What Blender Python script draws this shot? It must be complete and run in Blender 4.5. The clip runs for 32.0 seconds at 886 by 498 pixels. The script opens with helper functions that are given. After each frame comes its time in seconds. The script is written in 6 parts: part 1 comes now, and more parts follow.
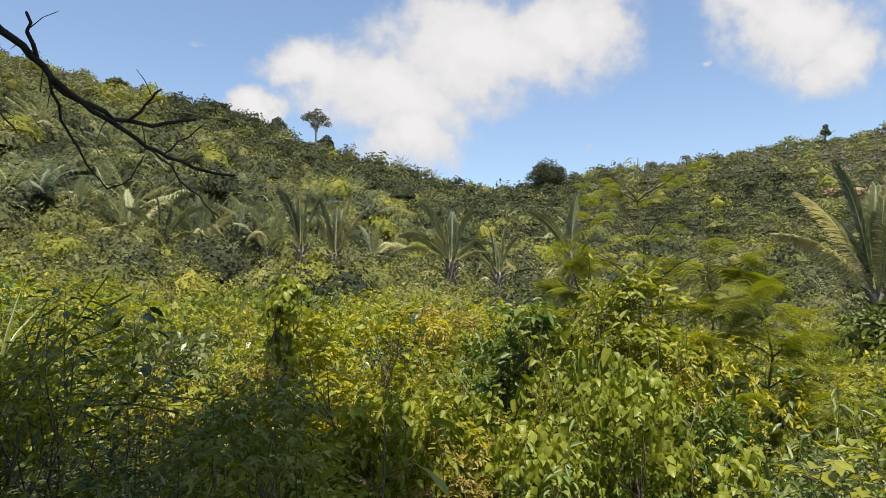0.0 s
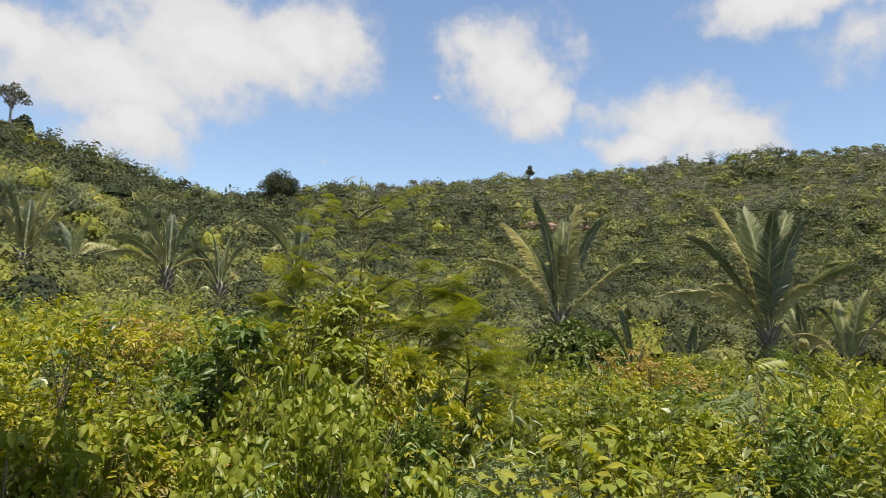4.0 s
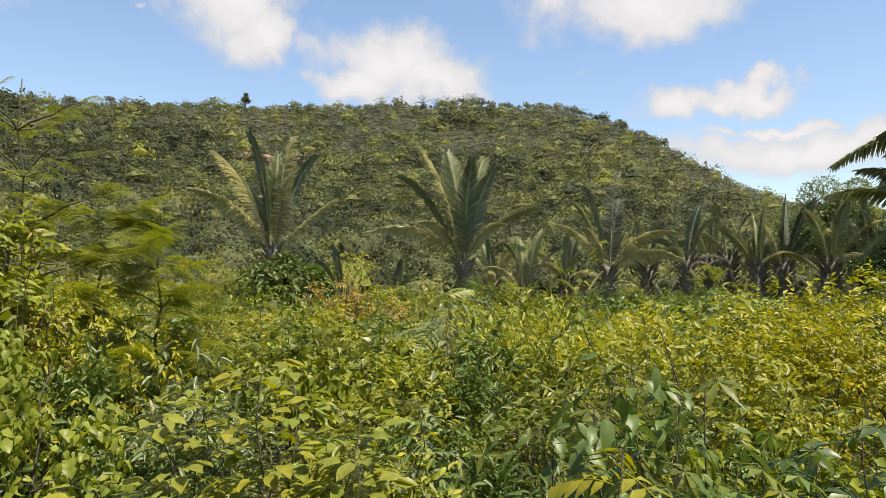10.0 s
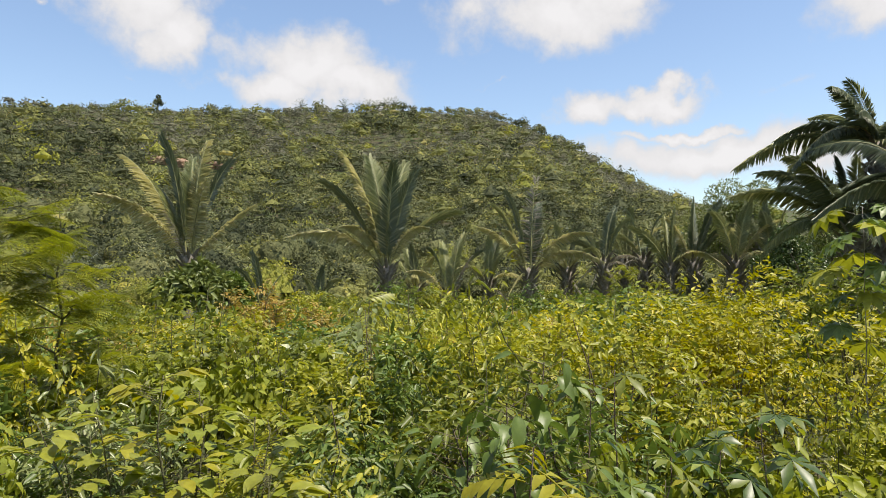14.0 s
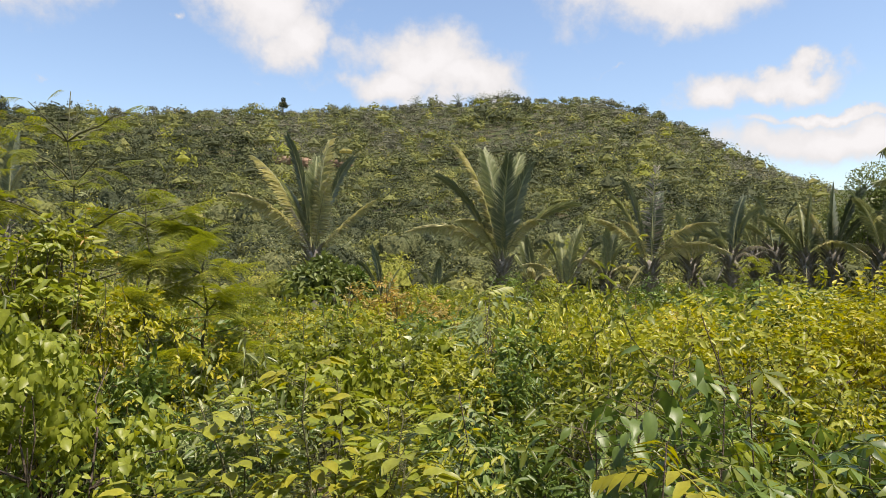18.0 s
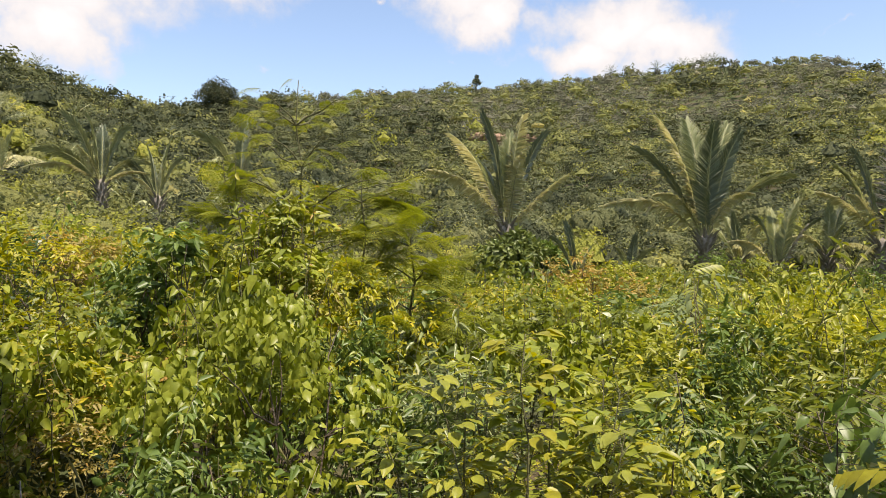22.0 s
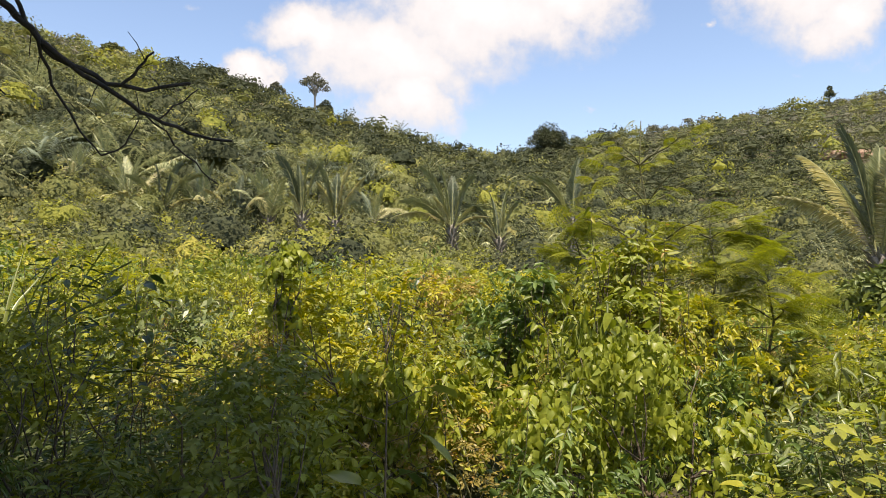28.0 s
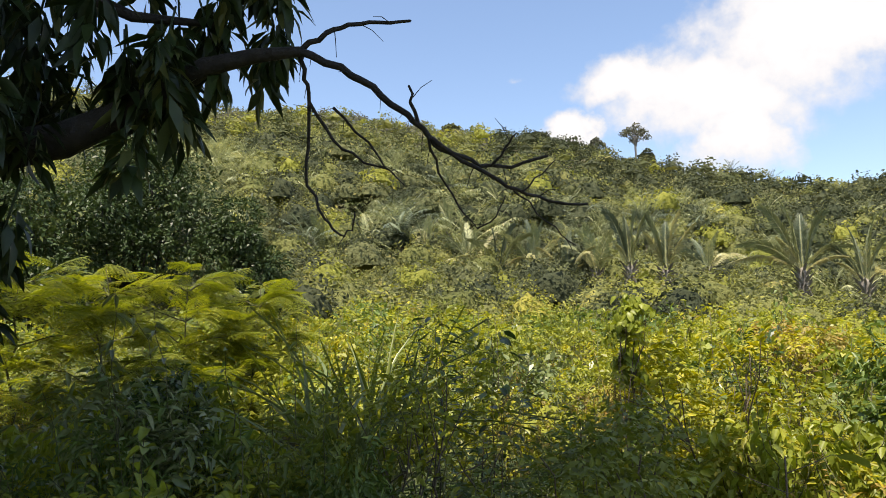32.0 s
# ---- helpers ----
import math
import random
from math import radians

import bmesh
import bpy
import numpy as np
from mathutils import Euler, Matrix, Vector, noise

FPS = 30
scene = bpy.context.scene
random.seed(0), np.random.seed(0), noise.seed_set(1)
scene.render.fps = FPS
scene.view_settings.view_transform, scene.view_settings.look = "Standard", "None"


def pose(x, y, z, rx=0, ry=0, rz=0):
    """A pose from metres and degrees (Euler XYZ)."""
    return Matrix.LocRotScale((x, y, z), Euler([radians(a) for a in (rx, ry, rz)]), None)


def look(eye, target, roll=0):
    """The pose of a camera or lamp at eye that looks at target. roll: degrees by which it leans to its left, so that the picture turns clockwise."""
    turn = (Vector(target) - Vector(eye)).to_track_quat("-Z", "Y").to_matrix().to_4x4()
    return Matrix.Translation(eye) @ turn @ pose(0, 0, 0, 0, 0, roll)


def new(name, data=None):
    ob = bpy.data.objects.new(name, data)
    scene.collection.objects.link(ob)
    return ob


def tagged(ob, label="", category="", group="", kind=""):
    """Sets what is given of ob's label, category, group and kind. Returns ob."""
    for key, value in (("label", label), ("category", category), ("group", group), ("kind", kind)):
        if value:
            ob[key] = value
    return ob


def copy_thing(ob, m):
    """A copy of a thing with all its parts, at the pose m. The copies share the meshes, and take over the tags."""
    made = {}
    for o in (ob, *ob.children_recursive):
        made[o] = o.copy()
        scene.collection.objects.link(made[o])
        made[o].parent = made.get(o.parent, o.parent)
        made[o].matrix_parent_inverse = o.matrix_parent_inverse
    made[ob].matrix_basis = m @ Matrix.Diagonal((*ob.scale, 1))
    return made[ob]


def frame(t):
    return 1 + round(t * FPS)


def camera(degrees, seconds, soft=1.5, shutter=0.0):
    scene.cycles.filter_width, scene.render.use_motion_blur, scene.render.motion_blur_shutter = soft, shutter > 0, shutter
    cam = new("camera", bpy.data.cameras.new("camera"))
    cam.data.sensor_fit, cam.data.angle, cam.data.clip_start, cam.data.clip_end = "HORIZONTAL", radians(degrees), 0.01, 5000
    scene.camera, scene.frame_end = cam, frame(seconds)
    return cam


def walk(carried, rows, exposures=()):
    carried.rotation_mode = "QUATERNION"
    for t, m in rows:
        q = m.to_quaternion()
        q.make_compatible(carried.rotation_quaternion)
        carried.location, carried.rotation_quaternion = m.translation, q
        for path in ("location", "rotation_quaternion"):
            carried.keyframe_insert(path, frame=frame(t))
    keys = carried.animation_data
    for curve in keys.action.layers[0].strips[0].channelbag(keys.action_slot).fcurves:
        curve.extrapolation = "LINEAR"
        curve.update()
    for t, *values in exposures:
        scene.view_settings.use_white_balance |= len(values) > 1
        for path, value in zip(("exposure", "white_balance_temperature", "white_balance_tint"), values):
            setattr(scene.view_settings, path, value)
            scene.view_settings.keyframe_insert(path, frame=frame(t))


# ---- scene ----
EYE = 1.7


def aim(x, y, z, yaw, pitch, roll):
    """Camera pose: yaw clockwise from +y, pitch up, both in degrees."""
    eye = Vector((x, y, EYE + z))
    a, p = radians(yaw), radians(pitch)
    return look(eye, eye + Vector((math.sin(a) * math.cos(p), math.cos(a) * math.cos(p), math.sin(p))), roll)


cam = camera(65.5, 32.0, soft=0.55)
PATH = [
    (0.0, -0.146, -0.083, -0.001, 0.00, 5.79, -0.14),
    (0.5, -0.146, -0.111, -0.001, 2.97, 5.17, -0.27),
    (1.0, -0.139, -0.135, -0.001, 6.61, 4.95, -0.54),
    (1.5, -0.126, -0.145, -0.001, 8.92, 5.06, -0.53),
    (2.0, -0.111, -0.142, -0.000, 10.41, 5.21, -0.65),
    (2.5, -0.095, -0.125, 0.001, 13.01, 5.56, 0.08),
    (3.0, -0.078, -0.100, 0.003, 14.55, 5.72, 0.42),
    (3.5, -0.061, -0.068, 0.006, 18.25, 6.05, 0.86),
    (4.0, -0.045, -0.034, 0.011, 22.37, 7.05, 0.92),
    (4.5, -0.033, -0.006, 0.015, 25.88, 5.83, 1.61),
    (6.5, 0.016, 0.013, 0.034, 33.00, 5.69, 0.97),
    (7.0, 0.021, 0.014, 0.032, 34.32, 5.49, 0.83),
    (7.5, 0.033, 0.018, 0.029, 35.52, 5.02, 0.70),
    (8.0, 0.053, 0.030, 0.022, 37.58, 4.80, 1.20),
    (8.5, 0.079, 0.046, 0.013, 39.91, 4.18, 1.32),
    (9.0, 0.103, 0.059, 0.006, 42.71, 4.00, 0.98),
    (9.5, 0.120, 0.064, 0.000, 44.64, 2.99, 0.99),
    (10.0, 0.133, 0.064, -0.003, 45.81, 1.92, 0.63),
    (10.5, 0.145, 0.062, -0.006, 47.16, 1.24, 0.43),
    (11.0, 0.155, 0.059, -0.008, 48.67, 1.85, 0.22),
    (11.5, 0.164, 0.056, -0.010, 49.41, 2.02, -0.09),
    (12.0, 0.171, 0.055, -0.011, 50.55, 2.09, -0.03),
    (12.5, 0.177, 0.055, -0.013, 51.01, 2.27, -0.43),
    (13.0, 0.181, 0.055, -0.013, 51.44, 2.58, -0.52),
    (13.5, 0.183, 0.055, -0.014, 52.13, 2.16, -0.56),
    (15.5, 0.152, 0.035, -0.009, 51.45, 3.10, -0.04),
    (16.0, 0.149, 0.035, -0.009, 50.27, 2.94, -0.11),
    (16.5, 0.144, 0.036, -0.009, 48.52, 2.67, -0.03),
    (17.0, 0.138, 0.039, -0.008, 47.90, 2.89, -0.05),
    (17.5, 0.130, 0.043, -0.008, 45.57, 2.40, -0.76),
    (18.0, 0.121, 0.049, -0.009, 42.60, 1.79, -0.65),
    (18.5, 0.111, 0.054, -0.010, 40.93, 0.85, -0.45),
    (19.0, 0.099, 0.060, -0.013, 39.60, 0.81, -0.17),
    (19.5, 0.085, 0.064, -0.016, 36.97, -1.32, -0.39),
    (20.0, 0.072, 0.067, -0.016, 33.42, -1.19, -0.80),
    (20.5, 0.062, 0.069, -0.016, 31.64, -1.19, -0.67),
    (21.0, 0.053, 0.071, -0.015, 30.53, -0.72, -0.34),
    (21.5, 0.042, 0.072, -0.013, 28.68, -0.49, -0.15),
    (22.0, 0.030, 0.072, -0.012, 26.84, -0.21, 0.10),
    (22.5, 0.013, 0.071, -0.009, 24.15, -0.20, 0.30),
    (23.0, -0.005, 0.068, -0.006, 21.26, 0.20, 0.52),
    (23.5, -0.024, 0.064, -0.003, 19.73, 0.23, 0.66),
    (24.0, -0.043, 0.059, -0.000, 17.52, 0.11, 0.59),
    (24.5, -0.058, 0.052, 0.002, 15.15, 0.12, 0.50),
    (25.0, -0.071, 0.047, 0.002, 13.06, 0.47, 0.39),
    (25.5, -0.079, 0.045, 0.003, 10.23, 0.69, 0.34),
    (27.5, -0.138, -0.049, 0.003, 2.01, 2.31, -0.28),
    (28.0, -0.147, -0.054, 0.003, -0.09, 2.91, -0.48),
    (28.5, -0.159, -0.064, 0.005, -3.13, 3.42, -0.66),
    (29.0, -0.174, -0.077, 0.007, -8.21, 3.96, -1.32),
    (29.5, -0.189, -0.090, 0.008, -12.81, 4.39, -1.25),
    (30.0, -0.204, -0.101, 0.010, -15.34, 5.56, -0.98),
    (30.5, -0.215, -0.111, 0.011, -18.31, 5.68, -1.01),
    (31.0, -0.223, -0.120, 0.013, -20.87, 6.60, -1.02),
    (31.5, -0.227, -0.129, 0.014, -24.36, 7.19, -1.23),
    (32.0, -0.229, -0.134, 0.015, -26.82, 7.65, -1.13),
]
walk(cam, [(r[0], aim(*r[1:])) for r in PATH], exposures=[(0.0, 0.42, 6600, 12), (4.0, 0.34, 6550, 11), (10.0, 0.44, 6600, 12), (16.0, 0.46, 6600, 12), (20.0, 0.61, 6850, 16), (25.0, 0.70, 6900, 16.5), (28.0, 0.67, 6900, 16.5), (32.0, 0.74, 6700, 13.5)])

# ---- world, sun ----
SUN_AZ, SUN_EL = 170.0, 67.0
# azimuth, elevation, half width, half height in degrees, one cumulus lobe each
CLOUDS = [
    (3, 22, 9, 4.5), (-5, 18.5, 8, 4), (-2.5, 15, 4, 3), (-11, 20, 5, 2), (10, 23, 6, 4),
    (28, 21.5, 5, 4), (31, 18.5, 4, 2), (41, 17, 5.5, 2.6), (44.5, 15.8, 6, 2), (38, 15.5, 4, 1.6),
    (62, 21, 8, 2.8), (66, 23, 5, 3), (51, 25, 7, 2.4), (65, 13.3, 3.2, 1.5), (70, 13.6, 4, 1.1),
    (73, 11.1, 4, 0.5), (74, 9.0, 10, 1.8), (-16, 17, 2.5, 1.2), (88, 19, 7, 2.5),
]
# thin wisps: the same, with how dense they are
WISPS = [(21.4, 19.2, 1.4, 0.8, 0.55), (-15.8, 17.1, 2.2, 1.0, 0.4), (28.5, 15.4, 3.5, 0.9, 0.2), (12.0, 13.9, 1.3, 1.2, 0.3), (-20, 22, 4, 1.3, 0.3), (56, 15.5, 4, 0.8, 0.2), (80, 14, 9, 2.0, 0.25), (-26, 21, 3, 0.8, 0.15)]
world = bpy.data.worlds.new("sky")
scene.world = world
world.use_nodes = True
wt = world.node_tree
wt.nodes.clear()


def math_node(tree, op, a, b=None, c=None, clamp=False):
    n = tree.nodes.new("ShaderNodeMath")
    n.operation, n.use_clamp = op, clamp
    for i, v in enumerate((a, b, c)):
        if v is None:
            continue
        if isinstance(v, (int, float)):
            n.inputs[i].default_value = v
        else:
            tree.links.new(v, n.inputs[i])
    return n.outputs[0]


def build_sky(tree):
    link = tree.links.new
    sky = tree.nodes.new("ShaderNodeTexSky")
    sky.sky_type, sky.sun_disc = "NISHITA", False
    sky.sun_elevation, sky.sun_rotation = radians(SUN_EL), radians(SUN_AZ)
    sky.air_density, sky.dust_density, sky.ozone_density = 1.1, 0.7, 1.4
    tc = tree.nodes.new("ShaderNodeTexCoord")
    sep = tree.nodes.new("ShaderNodeSeparateXYZ")
    link(tc.outputs["Generated"], sep.inputs[0])
    az = math_node(tree, "MULTIPLY", math_node(tree, "ARCTAN2", sep.outputs[0], sep.outputs[1]), 57.2958)
    el = math_node(tree, "MULTIPLY", math_node(tree, "ARCSINE", sep.outputs[2]), 57.2958)

    def wobble(scale, detail, rough):
        n = tree.nodes.new("ShaderNodeTexNoise")
        n.inputs["Scale"].default_value, n.inputs["Detail"].default_value, n.inputs["Roughness"].default_value = scale, detail, rough
        link(tc.outputs["Generated"], n.inputs["Vector"])
        s = tree.nodes.new("ShaderNodeSeparateColor")
        link(n.outputs["Color"], s.inputs[0])
        return n.outputs["Fac"], s.outputs[0], s.outputs[1]

    _, wa, wb = wobble(9.0, 6.0, 0.55)
    billow, _, _ = wobble(26.0, 7.0, 0.6)
    az = math_node(tree, "ADD", az, math_node(tree, "MULTIPLY", math_node(tree, "SUBTRACT", wa, 0.5), 13.0))
    el = math_node(tree, "ADD", el, math_node(tree, "MULTIPLY", math_node(tree, "SUBTRACT", wb, 0.5), 7.0))
    total = None
    for a, e, w, h, dense in [(*c, 1.35) for c in CLOUDS] + WISPS:
        u = math_node(tree, "MULTIPLY", math_node(tree, "SUBTRACT", az, a), 1.0 / w)
        v = math_node(tree, "MULTIPLY", math_node(tree, "SUBTRACT", el, e), 1.0 / h)
        d = math_node(tree, "SUBTRACT", dense, math_node(tree, "SQRT", math_node(tree, "ADD", math_node(tree, "MULTIPLY", u, u), math_node(tree, "MULTIPLY", v, v))))
        total = d if total is None else math_node(tree, "MAXIMUM", total, d)
    # scattered cumulus over the rest of the sky
    rest, _, _ = wobble(3.2, 6.0, 0.6)
    high = math_node(tree, "MULTIPLY", math_node(tree, "SUBTRACT", sep.outputs[2], 0.46), 12.0, clamp=True)
    behind = math_node(tree, "MULTIPLY", math_node(tree, "SUBTRACT", 0.0, sep.outputs[1]), 4.0, clamp=True)
    field = math_node(tree, "MULTIPLY", math_node(tree, "SUBTRACT", rest, 0.52), 6.0)
    field = math_node(tree, "SUBTRACT", math_node(tree, "MULTIPLY", math_node(tree, "ADD", field, 1.0), math_node(tree, "MAXIMUM", high, behind)), 1.0)
    total = math_node(tree, "MAXIMUM", total, field)
    total = math_node(tree, "ADD", total, math_node(tree, "MULTIPLY", math_node(tree, "SUBTRACT", billow, 0.5), 0.9))
    ramp = tree.nodes.new("ShaderNodeMapRange")
    ramp.interpolation_type = "SMOOTHSTEP"
    ramp.inputs["From Min"].default_value, ramp.inputs["From Max"].default_value = 0.0, 0.75
    link(total, ramp.inputs["Value"])
    # brightness inside the cloud: thick parts whiter, undersides greyer
    core = tree.nodes.new("ShaderNodeMapRange")
    core.inputs["From Min"].default_value, core.inputs["From Max"].default_value = 0.2, 1.1
    core.inputs["To Min"].default_value, core.inputs["To Max"].default_value = 3.7, 4.65
    link(total, core.inputs["Value"])
    white = tree.nodes.new("ShaderNodeCombineColor")
    for i, k in enumerate((0.985, 0.99, 1.0)):
        link(math_node(tree, "MULTIPLY", core.outputs[0], k), white.inputs[i])
    mix = tree.nodes.new("ShaderNodeMix")
    mix.data_type = "RGBA"
    link(ramp.outputs[0], mix.inputs[0])
    link(sky.outputs[0], mix.inputs[6])
    link(white.outputs[0], mix.inputs[7])
    bg = tree.nodes.new("ShaderNodeBackground")
    bg.inputs["Strength"].default_value = 0.14
    link(mix.outputs[2], bg.inputs["Color"])
    out = tree.nodes.new("ShaderNodeOutputWorld")
    link(bg.outputs[0], out.inputs["Surface"])


build_sky(wt)


def heading(az, el=0.0):
    a, e = radians(az), radians(el)
    return Vector((math.sin(a) * math.cos(e), math.cos(a) * math.cos(e), math.sin(e)))


sun = new("sun", bpy.data.lights.new("sun", "SUN"))
sun.data.energy, sun.data.angle, sun.data.color = 5.0, radians(0.53), (1.0, 0.92, 0.79)
sun.matrix_world = look(heading(SUN_AZ, SUN_EL) * 100, (0, 0, 0))


# ---- materials ----
def shader(name):
    m = bpy.data.materials.new(name)
    m.use_nodes = True
    t = m.node_tree
    bsdf = t.nodes["Principled BSDF"]
    return m, t, bsdf


def noise_fac(t, scale, detail=4.0, rough=0.55, coord="Position"):
    n = t.nodes.new("ShaderNodeTexNoise")
    n.inputs["Scale"].default_value, n.inputs["Detail"].default_value, n.inputs["Roughness"].default_value = scale, detail, rough
    if coord == "Position":
        g = t.nodes.new("ShaderNodeNewGeometry")
        t.links.new(g.outputs["Position"], n.inputs["Vector"])
    else:
        g = t.nodes.new("ShaderNodeTexCoord")
        t.links.new(g.outputs["Object"], n.inputs["Vector"])
    return n.outputs["Fac"]


def mix_rgb(t, fac, a, b):
    m = t.nodes.new("ShaderNodeMix")
    m.data_type = "RGBA"
    for i, v in ((0, fac), (6, a), (7, b)):
        if isinstance(v, (int, float)):
            m.inputs[i].default_value = v
        elif isinstance(v, tuple):
            m.inputs[i].default_value = (*v, 1.0)
        else:
            t.links.new(v, m.inputs[i])
    return m.outputs[2]


def spread(t, value, lo, hi):
    r = t.nodes.new("ShaderNodeMapRange")
    r.inputs["From Min"].default_value, r.inputs["From Max"].default_value = lo, hi
    t.links.new(value, r.inputs["Value"])
    return r.outputs[0]


def leaf_material(name, dark, light, accent, patch=1.1, glow=0.36, rough=0.42, accent_share=0.06, shine=0.36, own=0.5, relief=0.0):
    """Foliage: colour varies leaf by leaf, plant by plant and in patches; part of the light passes through."""
    m, t, b = shader(name)
    geo = t.nodes.new("ShaderNodeNewGeometry")
    info = t.nodes.new("ShaderNodeObjectInfo")
    island, plant = geo.outputs["Random Per Island"], info.outputs["Random"]
    patchy = spread(t, noise_fac(t, patch, 3.0), 0.35, 0.68)
    mixf = math_node(t, "ADD", math_node(t, "MULTIPLY", island, own), math_node(t, "MULTIPLY", patchy, 0.85 - own))
    mixf = math_node(t, "ADD", mixf, math_node(t, "MULTIPLY", plant, 0.15), clamp=True)
    col = mix_rgb(t, mixf, dark, light)
    odd = math_node(t, "FRACT", math_node(t, "MULTIPLY", island, 7.31))
    odd = math_node(t, "ADD", odd, math_node(t, "MULTIPLY", math_node(t, "SUBTRACT", patchy, 0.5), 0.35))
    col = mix_rgb(t, math_node(t, "MULTIPLY", math_node(t, "GREATER_THAN", odd, 1.0 - accent_share), 0.85), col, accent)
    # fine leaf blotches; with relief, a coarser speckle painting dark gaps between leaves
    blot_gaps = spread(t, noise_fac(t, 3.2 if relief else 45.0, 4.0), 0.3, 0.75)
    hsv = t.nodes.new("ShaderNodeHueSaturation")
    t.links.new(col, hsv.inputs["Color"])
    t.links.new(math_node(t, "ADD", math_node(t, "MULTIPLY", blot_gaps, 0.5 if relief else 0.35), 0.78 if relief else 0.82), hsv.inputs["Value"])
    col = hsv.outputs[0]
    t.links.new(col, b.inputs["Base Color"])
    b.inputs["Roughness"].default_value = rough
    b.inputs["Specular IOR Level"].default_value = shine
    if relief:
        bump = t.nodes.new("ShaderNodeBump")
        bump.inputs["Strength"].default_value, bump.inputs["Distance"].default_value = 1.0, relief
        t.links.new(noise_fac(t, 2.4, 5.0, 0.65), bump.inputs["Height"])
        t.links.new(bump.outputs[0], b.inputs["Normal"])
    tr = t.nodes.new("ShaderNodeBsdfTranslucent")
    warm = t.nodes.new("ShaderNodeHueSaturation")
    warm.inputs["Hue"].default_value, warm.inputs["Saturation"].default_value, warm.inputs["Value"].default_value = 0.497, 1.1, 1.3
    t.links.new(col, warm.inputs["Color"])
    t.links.new(warm.outputs[0], tr.inputs["Color"])
    ms = t.nodes.new("ShaderNodeMixShader")
    ms.inputs[0].default_value = glow
    t.links.new(b.outputs[0], ms.inputs[1])
    t.links.new(tr.outputs[0], ms.inputs[2])
    t.links.new(ms.outputs[0], t.nodes["Material Output"].inputs["Surface"])
    return m


def bark_material(name, dark, light, scale=14.0, rough=0.85):
    m, t, b = shader(name)
    col = mix_rgb(t, spread(t, noise_fac(t, scale, 5.0, 0.65), 0.3, 0.7), dark, light)
    stain = spread(t, noise_fac(t, scale * 0.15, 3.0), 0.4, 0.65)
    col = mix_rgb(t, math_node(t, "MULTIPLY", stain, 0.45), col, tuple(0.6 * c for c in dark))
    t.links.new(col, b.inputs["Base Color"])
    b.inputs["Roughness"].default_value = rough
    bump = t.nodes.new("ShaderNodeBump")
    bump.inputs["Strength"].default_value, bump.inputs["Distance"].default_value = 0.6, 0.02
    t.links.new(noise_fac(t, scale * 2.5, 4.0), bump.inputs["Height"])
    t.links.new(bump.outputs[0], b.inputs["Normal"])
    return m


